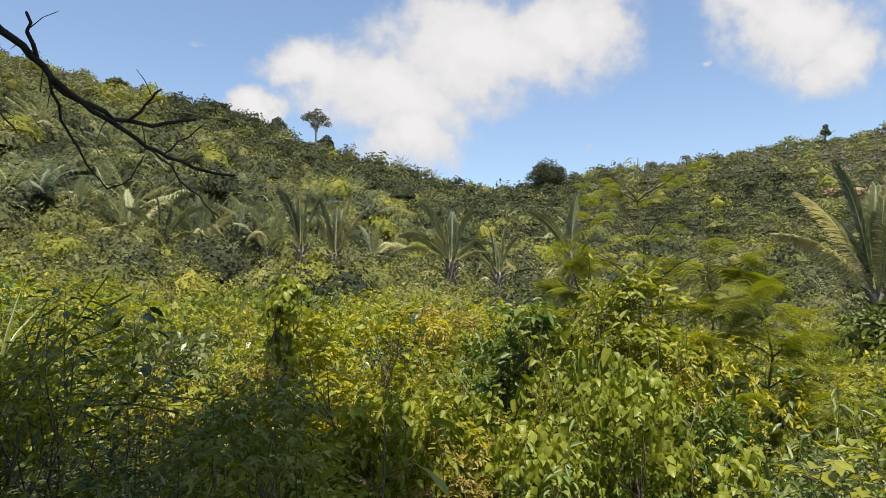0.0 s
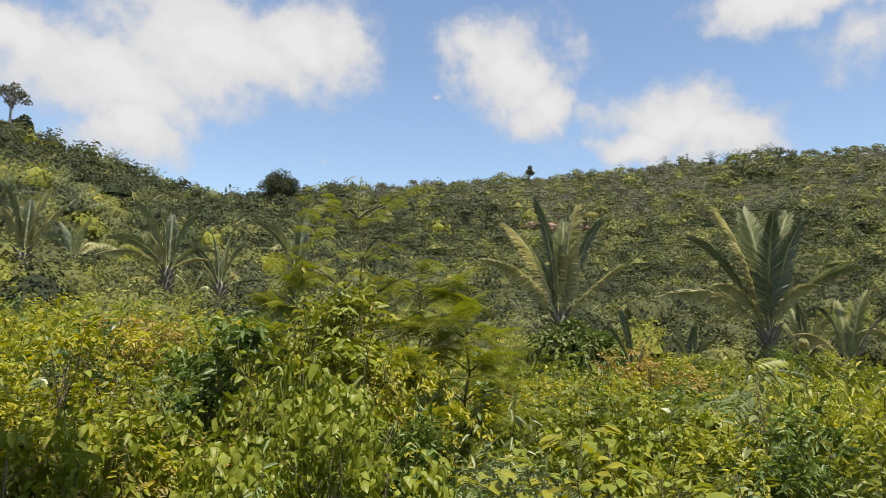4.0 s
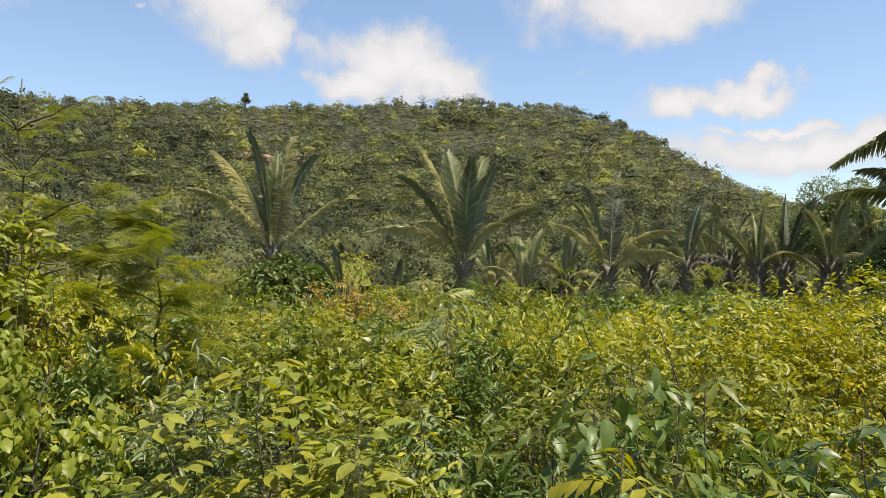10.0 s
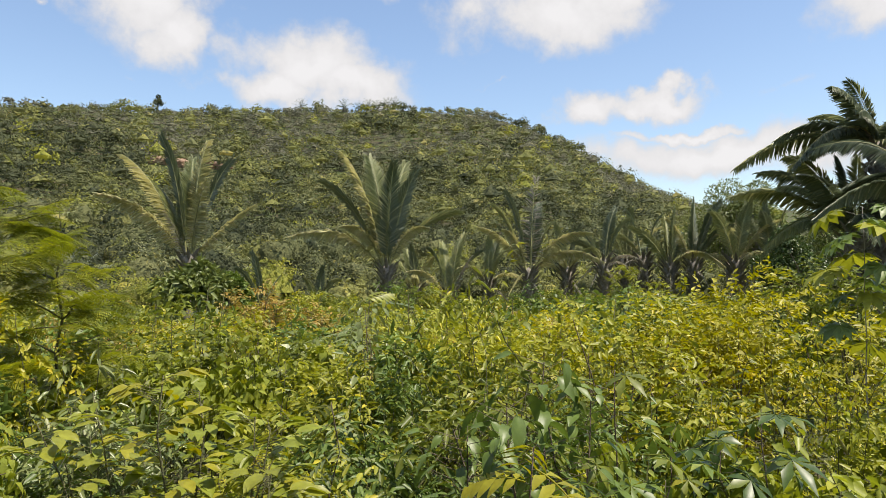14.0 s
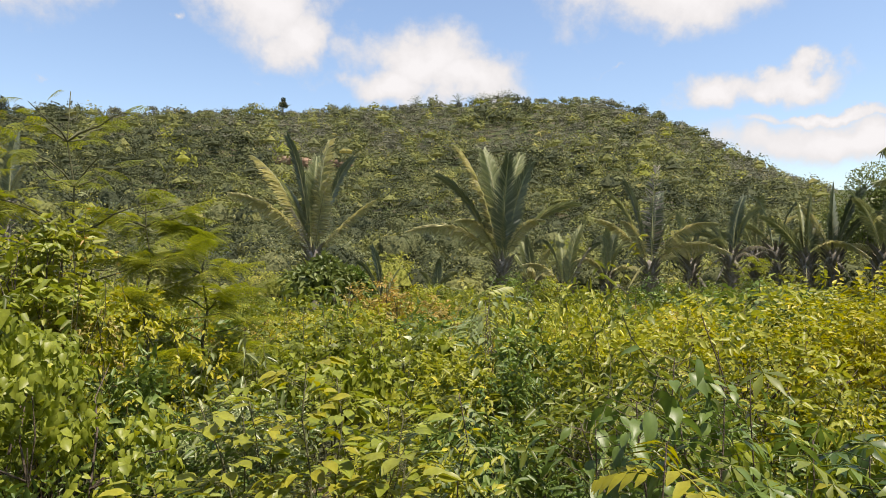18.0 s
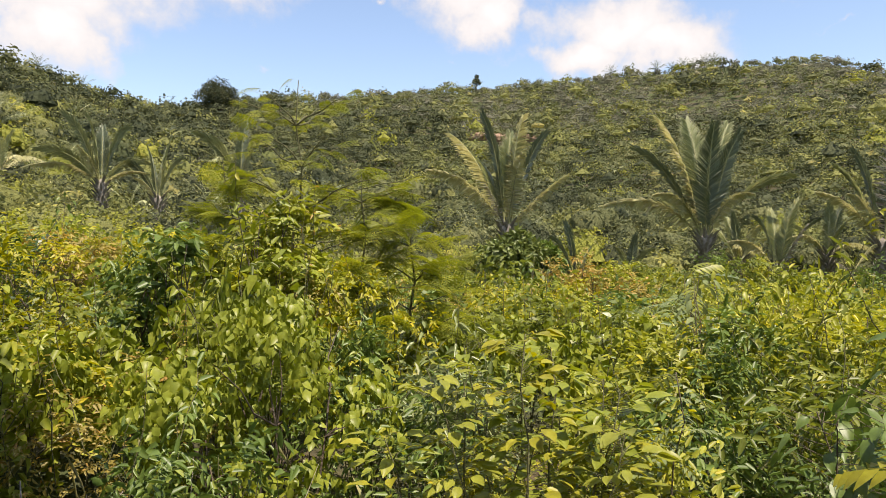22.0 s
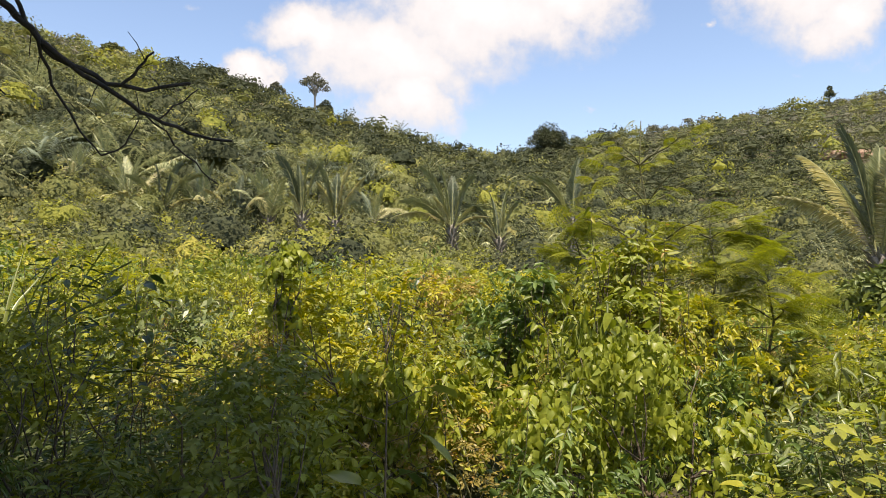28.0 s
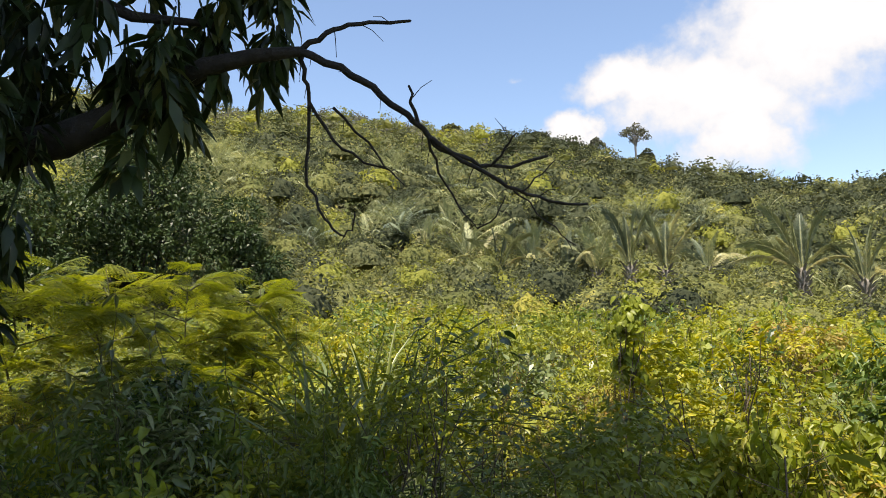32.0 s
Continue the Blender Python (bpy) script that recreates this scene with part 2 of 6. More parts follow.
LEAF = {
    "yellow": leaf_material("leaf_yellow_green", (0.195, 0.19, 0.016), (0.48, 0.45, 0.042), (0.54, 0.44, 0.035)),
    "fresh": leaf_material("leaf_fresh_green", (0.145, 0.168, 0.022), (0.42, 0.425, 0.055), (0.54, 0.48, 0.05), accent_share=0.04),
    "vine": leaf_material("leaf_vine_green", (0.14, 0.18, 0.022), (0.35, 0.385, 0.05), (0.42, 0.42, 0.05), accent_share=0.03),
    "mid": leaf_material("leaf_mid_green", (0.075, 0.105, 0.020), (0.25, 0.28, 0.045), (0.358, 0.330, 0.044), accent_share=0.04),
    "edge": leaf_material("leaf_edge_tree", (0.075, 0.105, 0.030), (0.21, 0.25, 0.062), (0.30, 0.30, 0.07), patch=0.6, glow=0.28, accent_share=0.04, own=0.4),
    "glossy": leaf_material("leaf_glossy_green", (0.065, 0.11, 0.022), (0.18, 0.25, 0.05), (0.28, 0.32, 0.06), glow=0.28, rough=0.42, accent_share=0.05, shine=0.42, own=0.5),
    "deep": leaf_material("leaf_deep_green", (0.022, 0.05, 0.012), (0.07, 0.115, 0.022), (0.14, 0.17, 0.03), glow=0.2, rough=0.4, accent_share=0.04, shine=0.45),
    # overhead leaves: darker copy of mango_far with backlit shade in its colour
    "mango": leaf_material("leaf_mango_silhouette", (0.010, 0.022, 0.008), (0.038, 0.06, 0.016), (0.09, 0.10, 0.03), glow=0.12, rough=0.45, accent_share=0.04, shine=0.35),
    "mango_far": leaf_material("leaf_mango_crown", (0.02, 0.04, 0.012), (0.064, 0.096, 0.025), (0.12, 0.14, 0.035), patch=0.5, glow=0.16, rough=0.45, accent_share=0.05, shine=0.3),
    "rust": leaf_material("leaf_rusty", (0.24, 0.20, 0.045), (0.40, 0.32, 0.08), (0.44, 0.27, 0.07), accent_share=0.15),
    "silver": leaf_material("leaf_silvery", (0.10, 0.14, 0.04), (0.25, 0.28, 0.11), (0.34, 0.36, 0.18), rough=0.32, glow=0.2),
    "feather": leaf_material("leaf_feathery", (0.12, 0.15, 0.018), (0.31, 0.335, 0.04), (0.42, 0.40, 0.045), glow=0.45),
    "palm": leaf_material("palm_frond_green", (0.165, 0.195, 0.09), (0.40, 0.42, 0.20), (0.58, 0.55, 0.26), patch=0.5, glow=0.28, rough=0.42, shine=0.42, accent_share=0.10),
    "palm_dark": leaf_material("palm_frond_dark", (0.085, 0.115, 0.070), (0.20, 0.235, 0.135), (0.34, 0.36, 0.22), patch=0.5, glow=0.22, rough=0.36, shine=0.6),
    # dry yellow, lightened so that sunlit side fronds and highlights are in the colour
    "palm_dry_sunlit": leaf_material("palm_frond_dry_sunlit", (0.36, 0.35, 0.15), (0.64, 0.60, 0.32), (0.62, 0.58, 0.42), glow=0.32, rough=0.5, shine=0.3),
    "palm_dead": leaf_material("palm_frond_dead", (0.30, 0.27, 0.22), (0.58, 0.55, 0.48), (0.34, 0.27, 0.18), glow=0.15, rough=0.7),
    # hill scrub tones are lightened and greyed to carry distance haze
    "scrub_lime": leaf_material("hill_scrub_lime", (0.16, 0.185, 0.035), (0.36, 0.36, 0.075), (0.42, 0.38, 0.08), patch=0.2, glow=0.28, rough=0.75, accent_share=0.02, shine=0.1, own=0.42, relief=0.35),
    "scrub_bright": leaf_material("hill_scrub_bright", (0.112, 0.132, 0.044), (0.285, 0.285, 0.094), (0.38, 0.35, 0.09), patch=0.2, glow=0.24, rough=0.75, accent_share=0.02, shine=0.1, own=0.42, relief=0.35),
    "scrub": leaf_material("hill_scrub", (0.072, 0.088, 0.040), (0.189, 0.195, 0.083), (0.31, 0.28, 0.09), patch=0.2, glow=0.22, rough=0.75, accent_share=0.02, shine=0.1, own=0.42, relief=0.35),
    "scrub_dark": leaf_material("hill_scrub_dark", (0.037, 0.048, 0.026), (0.101, 0.111, 0.055), (0.21, 0.21, 0.07), patch=0.2, glow=0.2, rough=0.75, accent_share=0.02, shine=0.1, own=0.42, relief=0.35),
    "scrub_dry_haze": leaf_material("hill_scrub_dry_haze", (0.092, 0.097, 0.069), (0.202, 0.198, 0.131), (0.27, 0.255, 0.14), patch=0.2, glow=0.22, rough=0.8, accent_share=0.02, shine=0.08, own=0.42, relief=0.35),
}
BARK = {
    "twig": bark_material("green_stem", (0.07, 0.075, 0.03), (0.17, 0.16, 0.07), 30.0),
    "brown": bark_material("brown_bark", (0.06, 0.045, 0.03), (0.18, 0.14, 0.10), 18.0),
    # near-black: the overhead limb's shaded silhouette is put into this colour
    "dark": bark_material("dark_bark_silhouette", (0.009, 0.008, 0.007), (0.035, 0.029, 0.024), 22.0),
    "grey": bark_material("pale_bark", (0.20, 0.18, 0.15), (0.42, 0.40, 0.36), 12.0),
    "palm": bark_material("palm_trunk_bark", (0.10, 0.085, 0.065), (0.32, 0.29, 0.24), 9.0),
    "rachis": bark_material("palm_rachis", (0.20, 0.21, 0.08), (0.36, 0.35, 0.16), 6.0, 0.6),
    "dry": bark_material("dry_wood", (0.20, 0.16, 0.12), (0.45, 0.40, 0.33), 30.0),
}


def ground_material():
    m, t, b = shader("leaf_litter_soil")
    soil = mix_rgb(t, spread(t, noise_fac(t, 3.0, 6.0, 0.7), 0.35, 0.65), (0.045, 0.035, 0.02), (0.12, 0.09, 0.05))
    green = mix_rgb(t, spread(t, noise_fac(t, 1.4, 6.0, 0.7), 0.35, 0.65), (0.03, 0.05, 0.012), (0.075, 0.10, 0.02))
    col = mix_rgb(t, spread(t, noise_fac(t, 0.35, 5.0, 0.6), 0.38, 0.56), soil, green)
    t.links.new(col, b.inputs["Base Color"])
    b.inputs["Roughness"].default_value = 0.95
    bump = t.nodes.new("ShaderNodeBump")
    bump.inputs["Strength"].default_value, bump.inputs["Distance"].default_value = 0.8, 0.08
    t.links.new(noise_fac(t, 9.0, 6.0, 0.7), bump.inputs["Height"])
    t.links.new(bump.outputs[0], b.inputs["Normal"])
    return m


def rock_material():
    m, t, b = shader("red_scarp_rock")
    col = mix_rgb(t, spread(t, noise_fac(t, 0.7, 6.0, 0.65), 0.35, 0.65), (0.24, 0.13, 0.08), (0.40, 0.30, 0.21))
    t.links.new(col, b.inputs["Base Color"])
    b.inputs["Roughness"].default_value = 0.9
    return m


GROUND = ground_material()
ROCK = rock_material()


# ---- mesh helpers ----
rng = np.random.default_rng(7)


class Geo:
    """Collects vertices, triangles and quads of one mesh."""

    def __init__(self):
        self.v, self.t, self.q, self.n = [], [], [], 0

    def add(self, v, t=None, q=None):
        v = np.asarray(v, float).reshape(-1, 3)
        if t is not None and len(t):
            self.t.append(np.asarray(t, int).reshape(-1, 3) + self.n)
        if q is not None and len(q):
            self.q.append(np.asarray(q, int).reshape(-1, 4) + self.n)
        self.v.append(v)
        self.n += len(v)
        return self

    def arrays(self):
        v = np.concatenate(self.v) if self.v else np.zeros((0, 3))
        t = np.concatenate(self.t) if self.t else np.zeros((0, 3), int)
        q = np.concatenate(self.q) if self.q else np.zeros((0, 4), int)
        return v, t, q

    def mesh(self, name, material, smooth=False):
        v, t, q = self.arrays()
        me = bpy.data.meshes.new(name)
        me.vertices.add(len(v))
        me.vertices.foreach_set("co", v.astype(np.float32).ravel())
        loops = np.concatenate([t.ravel(), q.ravel()]).astype(np.int32)
        me.loops.add(len(loops))
        me.loops.foreach_set("vertex_index", loops)
        starts = np.concatenate([np.arange(len(t)) * 3, len(t) * 3 + np.arange(len(q)) * 4]).astype(np.int32)
        me.polygons.add(len(starts))
        me.polygons.foreach_set("loop_start", starts)
        if smooth:
            me.polygons.foreach_set("use_smooth", np.ones(len(starts), bool))
        me.update(calc_edges=True)
        me.materials.append(material)
        return me


def part(name, me, parent=None, label="", m=None):
    """Links a mesh as one object, under a thing or a part if parent is given."""
    ob = new(name, me)
    if parent is not None:
        ob.parent = parent
    if m is not None:
        ob.matrix_basis = m
    if label:
        ob["label"] = label
    return ob


def unit(a):
    return a / np.maximum(np.linalg.norm(a, axis=-1, keepdims=True), 1e-9)


def leaves(geo, pos, axis, normal, length, width, lod=1, fold=0.22, droop=0.25, heart=0.36):
    """Adds one folded, drooping leaf a row: pos, axis and normal (n, 3), length and width (n,) or numbers."""
    pos, axis = np.atleast_2d(pos), unit(np.atleast_2d(axis))
    n = len(pos)
    length, width = np.broadcast_to(length, n)[:, None], np.broadcast_to(width, n)[:, None]
    side = unit(np.cross(axis, normal))
    up = np.cross(side, axis)

    def at(f, w, lift):
        return pos + axis * length * f + side * width * w * 0.5 + up * (lift * width - droop * f * f * length)

    if lod == 0:
        cols = [at(0, 0, 0), at(heart, -1, fold), at(heart, 0, 0), at(heart, 1, fold),
                at(0.72, -0.62, fold * 0.6), at(0.72, 0, 0), at(0.72, 0.62, fold * 0.6), at(1, 0, 0)]
        tri, quad = [(0, 2, 1), (0, 3, 2), (4, 5, 7), (5, 6, 7)], [(1, 2, 5, 4), (2, 3, 6, 5)]
    elif lod == 1:
        cols = [at(0, 0, 0), at(heart - 0.08, -0.96, fold), at(heart + 0.3, -0.78, fold * 0.8), at(1, 0, 0), at(heart + 0.3, 0.78, fold * 0.8), at(heart - 0.08, 0.96, fold)]
        tri, quad = [], [(0, 3, 2, 1), (0, 5, 4, 3)]
    else:
        cols = [at(0, 0, 0), at(0.45, -1, fold), at(1, 0, 0), at(0.45, 1, fold)]
        tri, quad = [], [(0, 3, 2, 1)]
    k = len(cols)
    v = np.stack(cols, 1).reshape(-1, 3)
    base = (np.arange(n) * k)[:, None, None]
    geo.add(v, (np.array(tri)[None] + base).reshape(-1, 3) if tri else None, (np.array(quad)[None] + base).reshape(-1, 4) if quad else None)


def tube(geo, pts, radii, sides=6):
    """A tapered limb along points, closed at its end."""
    pts = np.asarray(pts, float)
    radii = np.broadcast_to(radii, len(pts))
    tang = unit(np.gradient(pts, axis=0))
    ref = np.array([0.31, 0.57, 0.76]) if abs(tang[0] @ np.array([0.31, 0.57, 0.76])) < 0.9 else np.array([1.0, 0, 0])
    rings = []
    for p, d, r in zip(pts, tang, radii):
        s = unit(np.cross(d, ref))
        u = np.cross(s, d)
        a = np.arange(sides) / sides * 2 * np.pi
        rings.append(p + r * (np.cos(a)[:, None] * s + np.sin(a)[:, None] * u))
    v = np.concatenate(rings + [pts[-1:] + tang[-1:] * radii[-1]])
    q = [(i * sides + j, i * sides + (j + 1) % sides, (i + 1) * sides + (j + 1) % sides, (i + 1) * sides + j) for i in range(len(pts) - 1) for j in range(sides)]
    e = (len(pts) - 1) * sides
    geo.add(v, [(e + j, e + (j + 1) % sides, len(v) - 1) for j in range(sides)], q)


def bend(a, b, sag=0.0, wander=0.0, n=6, r=None):
    """Points from a to b along a sagging, wandering line."""
    r = r or rng
    f = np.linspace(0, 1, n)[:, None]
    p = np.asarray(a) * (1 - f) + np.asarray(b) * f
    p = p + np.array([0, 0, -sag]) * 4 * f * (1 - f)
    w = r.normal(0, 1, (n, 3)) * wander
    w[0] = w[-1] = 0
    return p + w


# ---- the ground: one sheet, field, hillsides and what lies past them ----
# azimuth, distance of the ridge, elevation of its tree line
RIDGE = [(-180, 300, 5), (-120, 230, 9), (-90, 200, 16), (-56, 190, 19.2), (-43, 190, 18.9), (-39, 190, 19.1), (-34.5, 190, 18.7), (-30.5, 190, 18.2), (-26, 192, 18.0),
         (-23, 194, 17.5), (-19.5, 195, 17.1), (-17.5, 197, 16.6), (-15.4, 198, 16.0), (-13.3, 200, 15.1), (-9.5, 204, 13.9), (-6.8, 207, 13.3), (-3.7, 211, 12.7), (0, 224, 11.2),
         (3, 232, 10.8), (6, 240, 10.9), (11, 274, 11.5), (16.5, 298, 12.1), (20, 310, 12.5), (25, 318, 12.8), (29.5, 324, 13.0), (34, 327, 13.3), (38, 329, 13.3), (41, 330, 13.6),
         (45.5, 330, 13.9), (47.7, 330, 14.2), (51.5, 333, 13.8), (55.5, 335, 13.6), (58.3, 338, 12.6), (61.5, 342, 11.2), (64, 346, 9.9), (66, 350, 8.7), (68.8, 350, 7.2),
         (71, 350, 6.1), (80, 330, 4.5), (110, 320, 4), (180, 300, 5)]
RIDGE_COLS = np.array(RIDGE, float).T


def ground(x, y):
    x, y = np.asarray(x, float), np.asarray(y, float)
    r = np.hypot(x, y)
    az = np.degrees(np.arctan2(x, y))
    big_r = np.interp(az, RIDGE_COLS[0], RIDGE_COLS[1])
    el = np.interp(az, RIDGE_COLS[0], RIDGE_COLS[2])
    lean = np.interp(az, [-180, -90, -30, -5, 25, 180], [0.0, 0.06, 0.085, 0.06, 0.0, 0.0])
    foot = np.interp(az, [-180, -60, 0, 30, 60, 180], [60, 24, 34, 55, 62, 60])
    power = np.interp(az, [-180, -20, 20, 180], [1.2, 1.2, 1.5, 1.5])
    near = lean * np.clip(r - 4, 0, foot - 4)
    top = EYE + big_r * np.tan(np.radians(el)) - np.interp(az, [0, 15], [2.4, 1.2])
    s = np.clip((r - foot) / (big_r - foot), 0, 1)
    h = near + (top - near) * s ** power
    past = np.clip((r - big_r) / big_r, 0, None)
    h = np.where(r > big_r, top * np.exp(-(past * 1.6) ** 2), h)
    bump = (np.sin(x * 0.071 + 1.3) * np.sin(y * 0.063 + 0.4) + 0.6 * np.sin(x * 0.031 - y * 0.043)) * 1.6
    small = (np.sin(x * 0.9 + y * 0.35) + np.sin(y * 1.1 - x * 0.6 + 2.0)) * 0.05
    return h + bump * np.clip((r - 45) / 60, 0, 1) * np.clip((big_r + 40 - r) / 60, 0, 1) + small * np.clip(r / 3, 0, 1)


def build_ground():
    radii = np.concatenate([np.linspace(0.4, 30, 40), np.geomspace(31.5, 460, 64), np.geomspace(520, 4000, 12)])
    az = np.radians(np.linspace(-180, 180, 241)[:-1])
    r, a = np.meshgrid(radii, az, indexing="ij")
    x, y = r * np.sin(a), r * np.cos(a)
    v = np.stack([x, y, ground(x, y)], -1).reshape(-1, 3)
    n = len(az)
    i, j = np.meshgrid(np.arange(len(radii) - 1), np.arange(n), indexing="ij")
    q = np.stack([i * n + j, (i + 1) * n + j, (i + 1) * n + (j + 1) % n, i * n + (j + 1) % n], -1).reshape(-1, 4)
    q = q[:, ::-1]
    g = Geo().add(v, None, q)
    c = g.n
    g.add([[0, 0, float(ground(0.0, 0.0))]], None, None)
    g.t.append(np.array([(c, (k + 1) % n, k) for k in range(n)])[:, ::-1])
    tagged(part("ground", g.mesh("ground", GROUND, True)), "overgrown soil of a clearing rising into wooded hills", "ground", kind="structure")


build_ground()


STAND = Vector((0, 0, 0))


def spot(az, r):
    """The ground r metres off in that direction from the point stood on."""
    d = heading(az)
    x, y = STAND.x + d.x * r, STAND.y + d.y * r
    return Vector((x, y, float(ground(x, y))))


def stand(t):
    """Stand where the camera is at t seconds."""
    row = min(PATH, key=lambda p: abs(p[0] - t))
    STAND.xyz = row[1:4]


# ---- hillside scrub ----
def ball(level):
    bm = bmesh.new()
    bmesh.ops.create_icosphere(bm, subdivisions=level, radius=1.0)
    v = np.array([p.co for p in bm.verts])
    t = np.array([[p.index for p in f.verts] for f in bm.faces])
    bm.free()
    keep = v[:, 2] > -0.42
    order = np.cumsum(keep) - 1
    return v[keep], order[t[keep[t].all(axis=1)]]


BALLS = {k: ball(k) for k in (1, 2)}


def tree_crown(geo, centre, radius, count, squash, size, level=1):
    """A low tree's rounded crown: an uneven dense body under a layer of leaf tufts that break its outline."""
    w = rng.normal(0, 3.4, (3, 3))
    ph = rng.uniform(0, 6.28, 3)
    lump = lambda d: 1 + 0.11 * np.sin(d @ w.T + ph).sum(axis=-1)
    shape = np.array([1, 1, squash]) * radius
    v, t = BALLS[level]
    geo.add(centre + v * ((0.74 if level > 1 else 0.66) * lump(v) + rng.normal(0, 0.04, len(v)))[:, None] * shape, t)
    d = unit(rng.normal(0, 1, (count, 3)))
    d[:, 2] = np.where(d[:, 2] < -0.3, -d[:, 2], d[:, 2])
    pos = d * (lump(d) * rng.uniform(0.8, 1.1, count))[:, None] * shape
    norm = unit(d + rng.normal(0, 0.52 if level > 1 else 0.36, (count, 3)) + [0, 0, 0.1])
    axis = unit(np.cross(norm, rng.normal(0, 1, (count, 3))))
    ln = size * rng.uniform(0.6, 1.3, count)
    leaves(geo, centre + pos - axis * ln[:, None] * 0.5, axis, norm, ln, ln * rng.uniform(0.5, 0.8, count), 2, fold=-0.1, droop=0.12)


def kind_of_scrub(x, y, az, r):
    """Dry thickets, greyed in colour for haze, on the upper right face, darker growth in the notch and in hollows."""
    n = noise.noise(Vector((x * 0.022, y * 0.022, 3.1))) + 0.5 * noise.noise(Vector((x * 0.08, y * 0.08, 1.1)))
    luck = rng.uniform()
    if r < 60:
        return "scrub_lime" if luck < 0.12 else "scrub_bright" if luck < 0.42 else "scrub" if luck < 0.74 else "scrub_dark"
    if luck < 0.018:
        return "scrub_lime"
    # dark woods along the upper slope between the left hill and the saddle
    if -23 < az < 27 and r > np.interp(az, [-23, -10, 0, 12, 20, 27], [140, 125, 105, 90, 110, 190]) and (az < 14 or r < 235):
        return "scrub_dark" if luck < 0.72 else "scrub" if luck < 0.93 else "scrub_bright"
    if az > 14 and r > 215 and n > -0.3:
        return "scrub_dry_haze" if luck < 0.62 else "scrub" if luck < 0.85 else "scrub_bright"
    if az < -20 and r > 150 and n > -0.1:
        return "scrub_dry_haze" if luck < 0.5 else "scrub_bright" if luck < 0.72 else "scrub_lime" if luck < 0.8 else "scrub"
    if n < -0.2 or (az > 25 and r < 150 and n < 0.1):
        return "scrub_dark" if luck < 0.6 else "scrub" if luck < 0.85 else "scrub_bright"
    if az < 4:
        return "scrub_bright" if luck < 0.32 else "scrub_lime" if luck < 0.38 else "scrub" if luck < 0.75 else "scrub_dark"
    return "scrub" if luck < 0.5 else "scrub_dark" if luck < 0.75 else "scrub_bright"


def build_hill_scrub():
    geos = {}
    r = 25.0
    while r < 372:
        rc0 = min(max(0.8 + r * 0.0085, 0.95), 2.75)
        step = math.degrees(1.66 * rc0 / r)
        az = -64 + rng.uniform(0, step)
        while az < 90:
            a = az + rng.uniform(-0.35, 0.35) * step
            rr = r + rng.uniform(-0.5, 0.5) * rc0
            start = np.interp(a, [-68, -30, 0, 15, 30, 60, 100], [22, 26, 29, 30, 38, 42, 40])
            limit = np.interp(a, RIDGE_COLS[0], RIDGE_COLS[1]) + 8
            if a > 72:
                limit = 130
            if rr > start and rr < limit:
                d = heading(a)
                x, y = d.x * rr, d.y * rr
                kind = kind_of_scrub(x, y, a, rr)
                rc = rc0 * rng.choice([0.5, 0.65, 0.8, 0.95, 1.1, 1.25, 1.6]) * (0.82 if kind == "scrub_dry_haze" else 1.0)
                count = int(np.interp(rr, [25, 60, 80, 120, 300], [460, 360, 250, 155, 108]))
                size = rc * float(np.interp(rr, [25, 60, 80, 120, 300], [0.13, 0.15, 0.18, 0.205, 0.235]))
                side = "left" if a < 8 else "right"
                g = geos.setdefault((kind, side, rr > 90), Geo())
                z = float(ground(x, y)) + rc * rng.uniform(0.1, 1.05) * float(np.interp(rr, [40, 60], [0.5, 1.0]))
                squash = rng.uniform(0.8, 1.25)
                if rr > limit - 30:
                    rc *= 0.72
                    z = float(ground(x, y)) + rc * rng.uniform(-0.1, 0.45)
                # bare scarp
                if 28.6 < a < 34.4 and 8.5 < math.degrees(math.atan2(z + rc * 0.7 - EYE, rr)) < 9.5:
                    az += step
                    continue
                tree_crown(g, np.array([x, y, z]), rc, count, squash, size, 2 if rr < 120 else 1)
            az += step
        r += 1.52 * rc0
    words = {"scrub": "sunlit green scrub and low trees covering the hillside", "scrub_lime": "lime-coloured tree crowns scattered over the hillside", "scrub_bright": "bright yellow-green scrub on the sunlit hillside", "scrub_dark": "dense dark green thicket on the hillside",
             "scrub_dry_haze": "dry scrub on the upper hillside, greyed for haze"}
    for (kind, side, far), g in geos.items():
        tagged(part("hillside_scrub", g.mesh("hillside_scrub", LEAF[kind], True)), words[kind], "scrub", kind="stuff")


build_hill_scrub()


# ---- field shrubs ----
def dome(r, height, radius, lobes):
    """Centres and radii of the rounded leaf masses that make up one shrub."""
    c, s = [], []
    for k in range(lobes):
        a = 2.4 * k + r.uniform(-0.5, 0.5)
        q = math.sqrt((k + 0.15) / lobes) * radius * 0.8
        lr = radius * r.uniform(0.28, 0.52)
        c.append((math.cos(a) * q, math.sin(a) * q, (height - lr) * (1 - 0.45 * (q / radius) ** 2) * r.uniform(0.62, 1.0)))
        s.append(lr)
    return np.array(c), np.array(s)


